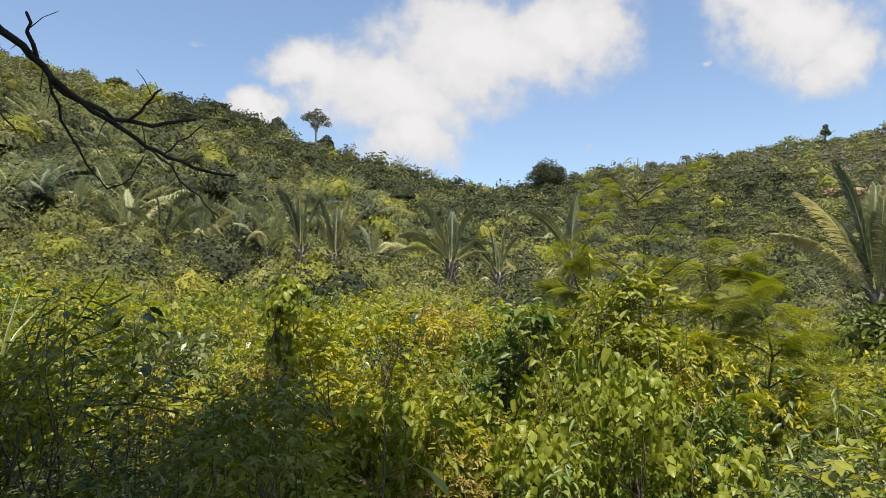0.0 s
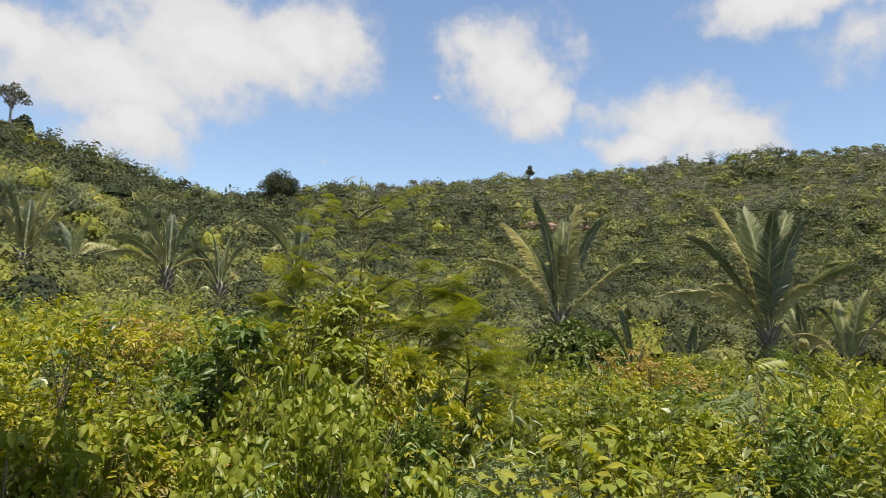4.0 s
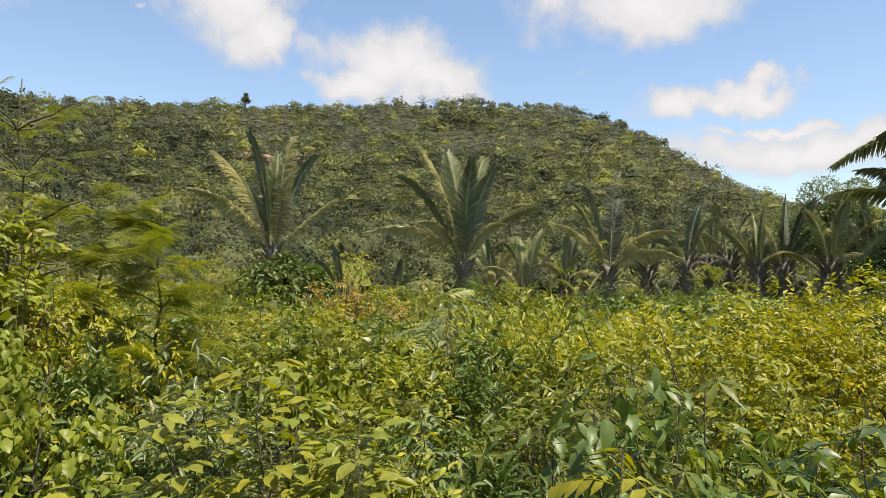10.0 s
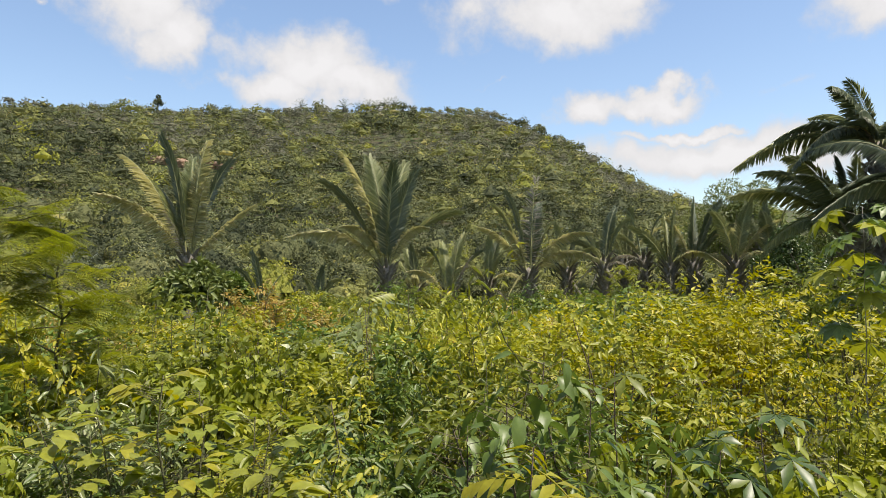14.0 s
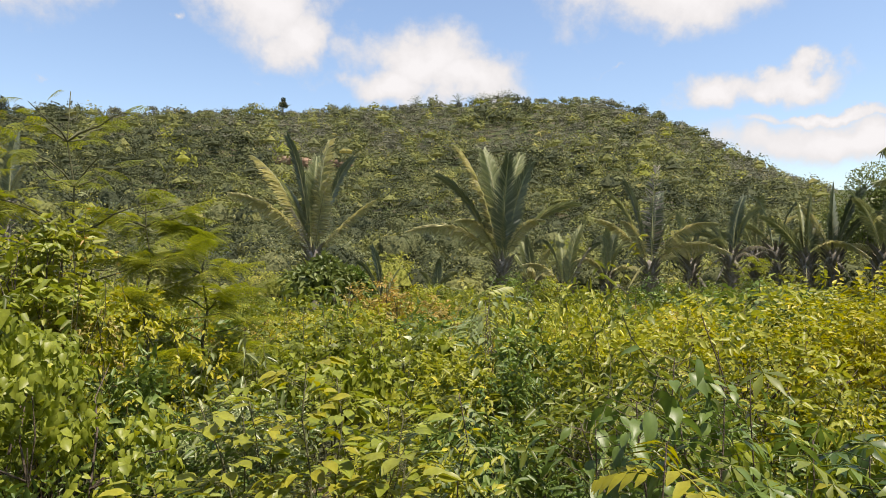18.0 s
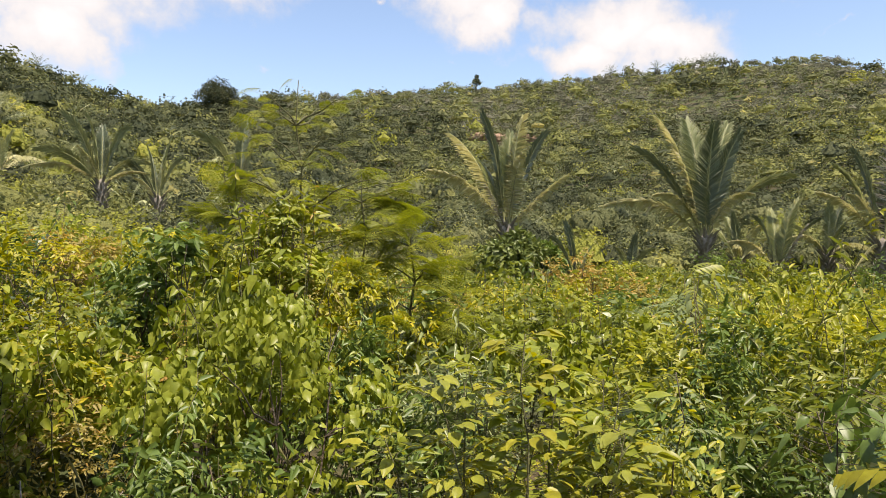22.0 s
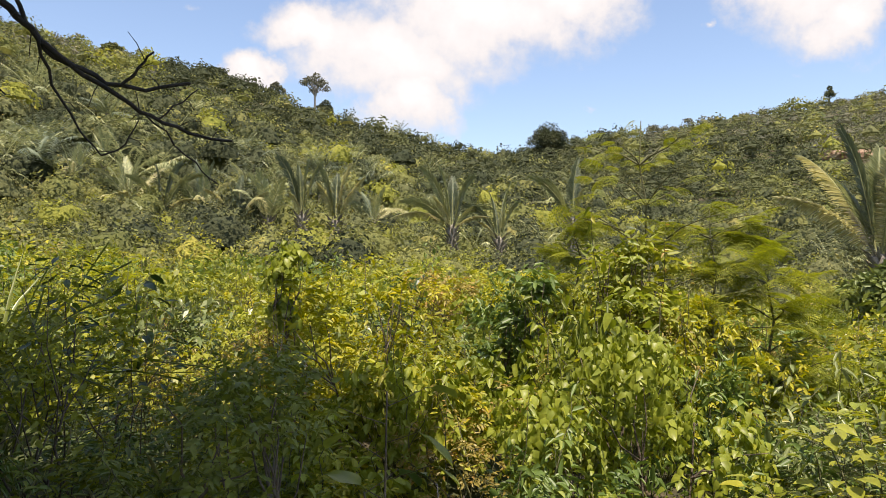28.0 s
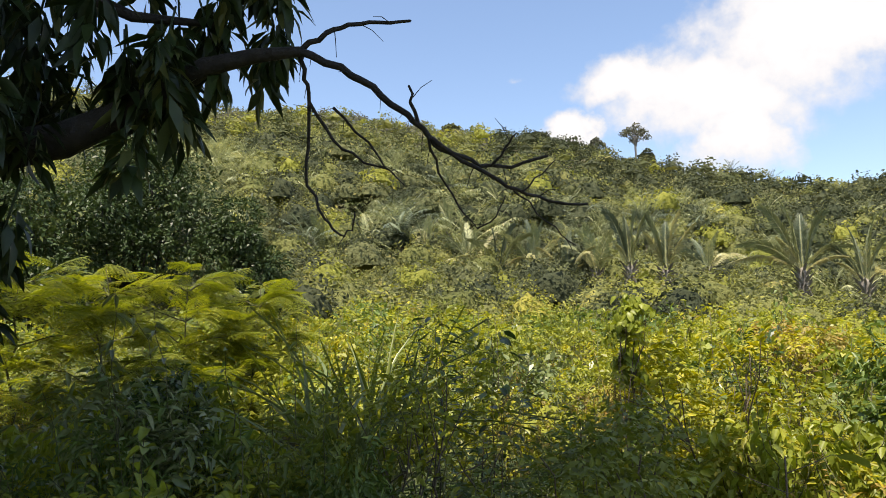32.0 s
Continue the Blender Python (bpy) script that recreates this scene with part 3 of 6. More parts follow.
def dress(r, geo, centre, c, s, count, leaf, width, habit, lod, droop=0.3, floor=0.04):
    """Covers leaf masses with leaves that face outwards and up."""
    per = 7
    n = max(count // per, 3)
    which = r.integers(0, len(c), n)
    d = unit(r.normal(0, 1, (n, 3)) + [0, 0, 0.35])
    pos = c[which] + d * (s[which] * r.uniform(0.5, 1.12, n))[:, None]
    sprig = unit(d * [1, 1, 0.5] + r.normal(0, 0.4, (n, 3)) + [0, 0, 0.15 if habit == "bushy" else -0.8])
    side = unit(np.cross(sprig, r.normal(0, 0.35, (n, 3)) + [0, 0, 1.0]))
    k = np.tile(np.arange(per), n)
    pos, sprig, side, d = (np.repeat(x, per, axis=0) for x in (pos, sprig, side, d))
    m = n * per
    at = pos + sprig * ((k - 3) * leaf * 0.36)[:, None]
    at[:, 2] = np.maximum(at[:, 2], floor)
    hand = np.where(k % 2, 1.0, -1.0) * np.where(k == per - 1, 0.1, 1.0)
    axis = unit(sprig * 0.55 + side * hand[:, None] + r.normal(0, 0.22, (m, 3)) + [0, 0, -0.15 if habit == "bushy" else -0.7])
    norm = unit(d * 0.5 + r.normal(0, 0.42, (m, 3)) + [0, 0, 0.75 if habit == "bushy" else 0.4])
    ln = leaf * r.uniform(0.6, 1.3, m)
    leaves(geo, centre + at, axis, norm, ln, ln * width * r.uniform(0.8, 1.2, m), lod, droop=droop)


def shrub_meshes(seed, height, radius, count, leaf, lod, kind, habit="bushy", width=0.5, droop=0.3):
    """One shrub: forked stems, rounded leaf masses and a few shoots that stick out. Returns the two meshes."""
    r = np.random.default_rng(seed)
    stems, green = Geo(), Geo()
    c, s = dome(r, height * 0.92, radius, int(r.integers(6, 10)))
    for p, lr in zip(c, s):
        line = bend((p[0] * 0.1, p[1] * 0.1, -0.06), p + [0, 0, lr * 0.6], sag=-0.03, wander=0.015, n=6, r=r)
        tube(stems, line, np.linspace(0.006, 0.0015, 6), 3)
    dress(r, green, np.zeros(3), c, s, count, leaf, width, habit, lod, droop)
    # upright shoots with leaves along them
    for k in range(int(r.integers(3, 7))):
        p = c[int(r.integers(0, len(c)))]
        tip = p + np.array([*r.normal(0, 0.12, 2), height * r.uniform(0.25, 0.5)])
        line = bend(p, tip, wander=0.012, n=6, r=r)
        tube(stems, line, np.linspace(0.004, 0.0015, 6), 3)
        n = 12
        f = r.uniform(0.35, 1.0, n) * 4.99
        i = f.astype(int)
        w = (f - i)[:, None]
        pos = line[i] * (1 - w) + line[i + 1] * w
        a = np.arange(n) * 2.4
        axis = np.stack([np.cos(a), np.sin(a), r.uniform(-0.5, 0.5, n)], -1)
        leaves(green, pos, axis, np.array([[0, 0, 1.0]]) + r.normal(0, 0.3, (n, 3)), leaf * r.uniform(0.7, 1.3, n), leaf * width, lod, droop=droop)
    return stems.mesh("stem", BARK["twig"]), green.mesh("foliage", LEAF[kind])


# kind, leaf length, width ratio, habit, share, label
SPECIES = [
    ("yellow", 0.09, 0.52, "bushy", 0.13, "yellow-green leafy shrub in the sunlit clearing"),
    ("fresh", 0.135, 0.46, "bushy", 0.24, "fresh green shrub with pointed leaves in the clearing"),
    ("mid", 0.155, 0.38, "bushy", 0.23, "mid-green shrub with slender leaves in the clearing"),
    ("vine", 0.15, 0.74, "droopy", 0.13, "light green vine-covered shrub with round hanging leaves"),
    ("glossy", 0.15, 0.42, "bushy", 0.10, "dark green glossy-leaved shrub in the clearing"),
    ("rust", 0.08, 0.50, "bushy", 0.03, "rusty orange drying shrub in the clearing"),
    ("silver", 0.18, 0.35, "bushy", 0.05, "shrub with long silvery-green shining leaves"),
    ("fresh", 0.075, 0.55, "bushy", 0.09, "fine-leaved fresh green shrub in the clearing"),
]
SHARES = np.array([s[4] for s in SPECIES])


def pick_species(az, r, x, y):
    n = noise.noise(Vector((x * 0.35, y * 0.35, 0.7)))
    p = SHARES.copy()
    if az < -14 and r < 4.5:
        p = np.array([0.1, 0.2, 0.35, 0.05, 0.25, 0.0, 0.0, 0.05])
    else:
        # each kind grows in patches of its own
        for k in range(len(p)):
            p[k] *= math.exp(4.0 * noise.noise(Vector((x * 0.5, y * 0.5, 3.7 * k + n * 0.3))))
    return int(rng.choice(len(SPECIES), p=p / p.sum()))


def clear_of_camera(x, y, rad):
    return math.hypot(x, y) > 1.5 + 0.7 * rad


NEAR = {}
# standing plants of their own: azimuth, distance, clear radius
HERO_SPOTS = [(12.5, 3.4, 0.5), (14.3, 5.6, 0.4), (15.5, 6.5, 0.2), (5.4, 5.5, 0.3), (46, 8, 0.5), (63, 2.3, 0.35), (32, 2.1, 0.3), (-4.6, 1.4, 0.25), (-15.2, 2.6, 0.4),
              (-12.9, 5.5, 0.3), (-34.3, 6, 0.6), (-34.0, 5.2, 0.45), (-27.6, 5, 0.25), (-23, 5, 0.25), (59.8, 1.75, 0.15), (83.5, 5.4, 0.3), (76.7, 2.9, 0.25), (74.3, 6.5, 1.0), (81.5, 9, 0.8), (6.5, 2.1, 0.3), (82.8, 5.6, 0.7)]


def near_hero(x, y):
    return any(math.hypot(x - heading(a).x * d, y - heading(a).y * d) < c for a, d, c in HERO_SPOTS)


def build_field():
    far_leaf, far_stem = {}, Geo()
    r = 1.8
    while r < 40:
        rs0 = 0.36 + r * 0.02
        step = math.degrees(1.42 * rs0 / r)
        az = -72 + rng.uniform(0, step)
        while az < 102:
            a = az + rng.uniform(-0.35, 0.35) * step
            rr = r + rng.uniform(-0.4, 0.4) * rs0
            edge = np.interp(a, [-68, -30, 0, 15, 30, 60, 100], [24, 28, 31, 32, 40, 44, 42])
            d = heading(a)
            x, y = d.x * rr, d.y * rr
            rad = rs0 * rng.uniform(0.85, 1.45)
            if rr < edge and clear_of_camera(x, y, rad * 0.9) and not near_hero(x, y):
                k = pick_species(a, rr, x, y)
                kind, leaf, width, habit, _, label = SPECIES[k]
                swell = 1 + 0.7 * noise.noise(Vector((x * 0.6, y * 0.6, 5.0))) + 0.45 * noise.noise(Vector((x * 1.7, y * 1.7, 9.0))) + rng.uniform(-0.3, 0.3)
                height = 1.12 * swell * float(np.interp(rr, [1, 2.2, 3.2, 4.2, 40], [0.52, 0.74, 0.92, 1.02, 1.15]))
                # lower growth towards the palms on the level side
                height *= float(np.interp(a, [5, 30], [1.0, np.interp(rr, [5, 8, 13, 20, 40], [1.0, 0.9, 0.62, 0.42, 0.25])]))
                z = float(ground(x, y))
                if rr < 6.2:
                    lod = 0 if rr < 2.1 else 1
                    key = (k, lod, int(rng.integers(0, 3)))
                    if key not in NEAR:
                        count = 1500 if lod == 0 else 900
                        stems, green = shrub_meshes(100 + k * 17 + key[2] * 5 + lod, 1.1, 0.5, count, leaf * 0.4, lod, kind, habit, width * 0.88, 0.3 if habit == "bushy" else 0.5)
                        ob = new(("vine_shrub" if habit == "droopy" else "shrub"))
                        part("stem", stems, ob)
                        part("foliage", green, ob)
                        tagged(ob, label, "shrub", "shrubs of the clearing")
                        NEAR[key] = ob
                        made = ob
                    else:
                        made = copy_thing(NEAR[key], Matrix())
                    made.matrix_basis = Matrix.LocRotScale((x, y, z), Euler((0, 0, rng.uniform(0, 6.28))), (rad / 0.5, rad / 0.5, height / 1.1))
                else:
                    g = far_leaf.setdefault(k, Geo())
                    count = int(np.interp(rr, [6, 10, 16, 40], [540, 280, 105, 46]) * (rad / 0.6))
                    size = leaf * float(np.interp(rr, [6, 12, 40], [0.52, 0.8, 1.75]))
                    c, s = dome(rng, height, rad * 1.15, int(np.interp(rr, [6, 20], [8, 5])))
                    dress(rng, g, np.array([x, y, z]), c, s, count, size, width * 1.15, habit, 2)
                    for _ in range(2):
                        o = np.array([x, y, z]) + np.array([*rng.normal(0, 0.15, 2), 0])
                        tube(far_stem, bend(o - [0, 0, 0.05], o + np.array([*rng.normal(0, 0.2, 2), height * 0.85]), n=3), np.array([0.012, 0.008, 0.003]), 3)
            az += step
        r += 1.2 * rs0
    for k, g in far_leaf.items():
        tagged(part("field_foliage", g.mesh("field_foliage", LEAF[SPECIES[k][0]])), SPECIES[k][5].replace("shrub", "shrubs"), "shrubs", kind="stuff")
    tagged(part("field_stems", far_stem.mesh("field_stems", BARK["twig"])), "thin stems of the clearing's shrubs", "stems", kind="stuff")


build_field()


def build_stalks():
    """Thin dry stalks that stick up through the field."""
    n = 700
    a = np.radians(rng.uniform(-62, 98, n))
    r = rng.uniform(1.35, 3.6, n) ** 2
    x, y = r * np.sin(a), r * np.cos(a)
    z = ground(x, y) + rng.uniform(0.1, 0.6, n)
    axis = np.stack([rng.normal(0, 0.6, n), rng.normal(0, 0.6, n), rng.uniform(0.3, 1.0, n)], -1)
    g = Geo()
    leaves(g, np.stack([x, y, z], -1), axis, rng.normal(0, 1, (n, 3)), rng.uniform(0.2, 0.45, n), 0.0035, 1, fold=0.1, droop=0.25)
    tagged(part("field_stalks", g.mesh("field_stalks", LEAF["palm_dry_sunlit"])), "thin dry straw-coloured stalks among the shrubs", "grass", kind="stuff")


build_stalks()


# ---- palms ----
def frond_meshes(seed, base, tip, lift, mat, twist=0.0, leaflet=0.9, pairs=130, hang=0.15, ragged=0.0, lod=1):
    """A pinnate frond that leaves base, rises by lift times its length and ends at tip. Returns blade and rib."""
    r = np.random.default_rng(seed)
    base, tip = np.asarray(base, float), np.asarray(tip, float)
    span = tip - base
    length = float(np.linalg.norm(span)) * (1 + 0.5 * abs(lift))
    ctrl = base + span * 0.42 + np.array([0, 0, lift * length])
    n = 12
    f = np.linspace(0, 1, n)[:, None]
    p = base * (1 - f) ** 2 + ctrl * 2 * f * (1 - f) + tip * f ** 2
    p = p + r.normal(0, 0.02, 3) * length * f ** 2
    # the tip curls outwards and down
    out = np.array([span[0], span[1], 0.0])
    p = p + (out / max(np.linalg.norm(out), 0.3) * 0.085 + np.array([0, 0, -0.07])) * length * f ** 4
    g, rib = Geo(), Geo()
    tube(rib, p, np.linspace(0.042, 0.006, n) * length / 5, 5)
    u = np.linspace(0.14, 0.995, pairs)
    i = np.minimum((u * (n - 1)).astype(int), n - 2)
    w = (u * (n - 1) - i)[:, None]
    pos = p[i] * (1 - w) + p[i + 1] * w
    tang = unit(p[i + 1] - p[i])
    flat = np.array([span[0], span[1], 0.0])
    flat = flat / max(np.linalg.norm(flat), 1e-3)
    side0 = np.array([-flat[1], flat[0], 0.0]) if np.linalg.norm(flat) > 0.5 else np.array([1.0, 0, 0])
    side0 = unit(side0 - tang * (tang @ side0)[:, None])
    up0 = np.cross(tang, side0)
    turn = np.radians(twist) * np.linspace(0.6, 1.15, pairs)[:, None]
    side, up = side0 * np.cos(turn) + up0 * np.sin(turn), up0 * np.cos(turn) - side0 * np.sin(turn)
    for s in (-1, 1):
        sweep = np.interp(u, [0.14, 0.6, 1], [0.75, 1.1, 2.2])[:, None]
        axis = unit(side * s + tang * sweep + up * 0.22 + r.normal(0, 0.07 + ragged * 0.3, (pairs, 3)) + np.array([0, 0, -hang]))
        norm = unit(up + side * s * -0.3 + r.normal(0, 0.15, (pairs, 3)))
        ln = leaflet * length / 5 * np.interp(u, [0.14, 0.28, 0.7, 1], [0.55, 1.0, 0.9, 0.4]) * r.uniform(0.85, 1.12, pairs)
        keep = r.uniform(0, 1, pairs) > ragged * 0.5
        leaves(g, pos[keep], axis[keep], norm[keep], ln[keep], (0.042 if lod == 1 else 0.065) * length / 5, lod, fold=0.3, droop=0.1 + hang * 0.5)
    return g.mesh("frond", LEAF[mat]), rib.mesh("rachis", BARK["rachis"])


def trunk_mesh(height, radius):
    g = Geo()
    height = max(height, 0.3)
    n = max(5, int(height / 0.25))
    z = np.linspace(-0.4, height, n)
    tube(g, np.stack([0.02 * np.sin(z * 1.7), 0.02 * np.cos(z * 1.3), z], -1), radius * np.interp(z / height, [0, 0.15, 0.75, 1], [1.25, 1.0, 1.0, 1.45]) * (1 + 0.07 * (np.arange(n) % 2)), 10)
    # old leaf bases
    m = int(22 + height * 8)
    k = np.arange(m)
    a = k * 2.399
    zz = height * (0.3 + 0.7 * k / m)
    pos = np.stack([np.cos(a) * radius, np.sin(a) * radius, zz], -1)
    axis = np.stack([np.cos(a) * 0.45, np.sin(a) * 0.45, np.ones(m)], -1)
    norm = np.stack([np.cos(a), np.sin(a), np.zeros(m)], -1)
    leaves(g, pos, axis, norm, np.linspace(0.35, 0.75, m), 0.16, 1, fold=-0.4, droop=-0.25)
    return g.mesh("trunk", BARK["palm"])


SHADE_OF = {"g": "palm", "d": "palm_dark", "y": "palm_dry_sunlit", "x": "palm_dead"}
WORDS_OF = {"y": "yellowed dry frond with sunlit tone painted in", "x": "dead grey hanging frond"}


def plume(r, length, upright, mid, low, dead, droop=0.0):
    """Frond tips round a crown: upright ones in a plume, arching ones, level ones and dead ones that hang."""
    rows, a = [], r.uniform(0, 6.28)
    for kind, count, out, rise, lift in (("gdg", upright, (0.06, 0.3), (0.86, 1.0), (0.0, 0.08)), ("gydg", mid, (0.4, 0.68), (0.5, 0.78), (0.12, 0.3)),
                                         ("gyy", low, (0.62, 0.85), (-0.05, 0.35), (0.3, 0.5)), ("x", dead, (0.16, 0.4), (-0.62, -0.2), (0.1, 0.35))):
        for k in range(count):
            a += 2.4 + r.uniform(-0.35, 0.35)
            o, z = length * r.uniform(*out), length * (r.uniform(*rise) - droop * (kind != "x"))
            o *= 1 + droop
            rows.append((kind[int(r.integers(0, len(kind)))], math.cos(a) * o, math.sin(a) * o, z, r.uniform(*lift) + droop * 0.5, r.uniform(-55, 55) * (0.4 if kind == "x" else 1)))
    return rows


def palm(az, dist, crown_el, rows, label, seed, girth=0.18, group="palms at the clearing's edge", fine=True, hang=0.15):
    """A palm with its crown's foot at that elevation. rows: shade, how far each frond tip lies across, away and up, lift, twist."""
    r = np.random.default_rng(seed)
    at = spot(az, dist)
    stem = max(EYE + dist * math.tan(radians(crown_el)) - at.z, 0.3)
    ob = new("palm")
    part("trunk", trunk_mesh(stem, girth), ob)
    tagged(ob, label, "palm tree", group)
    ob.matrix_basis = Matrix.Translation(at) @ pose(0, 0, 0, 0, 0, -az)
    for k, (shade, across, away, rise, lift, twist) in enumerate(rows):
        a = math.atan2(away, across)
        base = np.array([math.cos(a) * girth * 0.5, math.sin(a) * girth * 0.5, stem - (0.25 if shade == "x" else 0.05)])
        blade, rib = frond_meshes(seed * 40 + k, base, np.array([across, away, stem + rise]), lift, SHADE_OF[shade], twist, pairs=(130 if fine else 80) if shade != "x" else 64,
                                  hang={"x": 0.7, "y": 0.75}.get(shade, hang), ragged={"x": 0.6, "y": 0.2}.get(shade, 0.0), lod=1 if fine else 2, leaflet=0.62 if shade in "xy" else 0.8)
        part("rachis", rib, part("frond", blade, ob, WORDS_OF.get(shade, "")))
    return ob


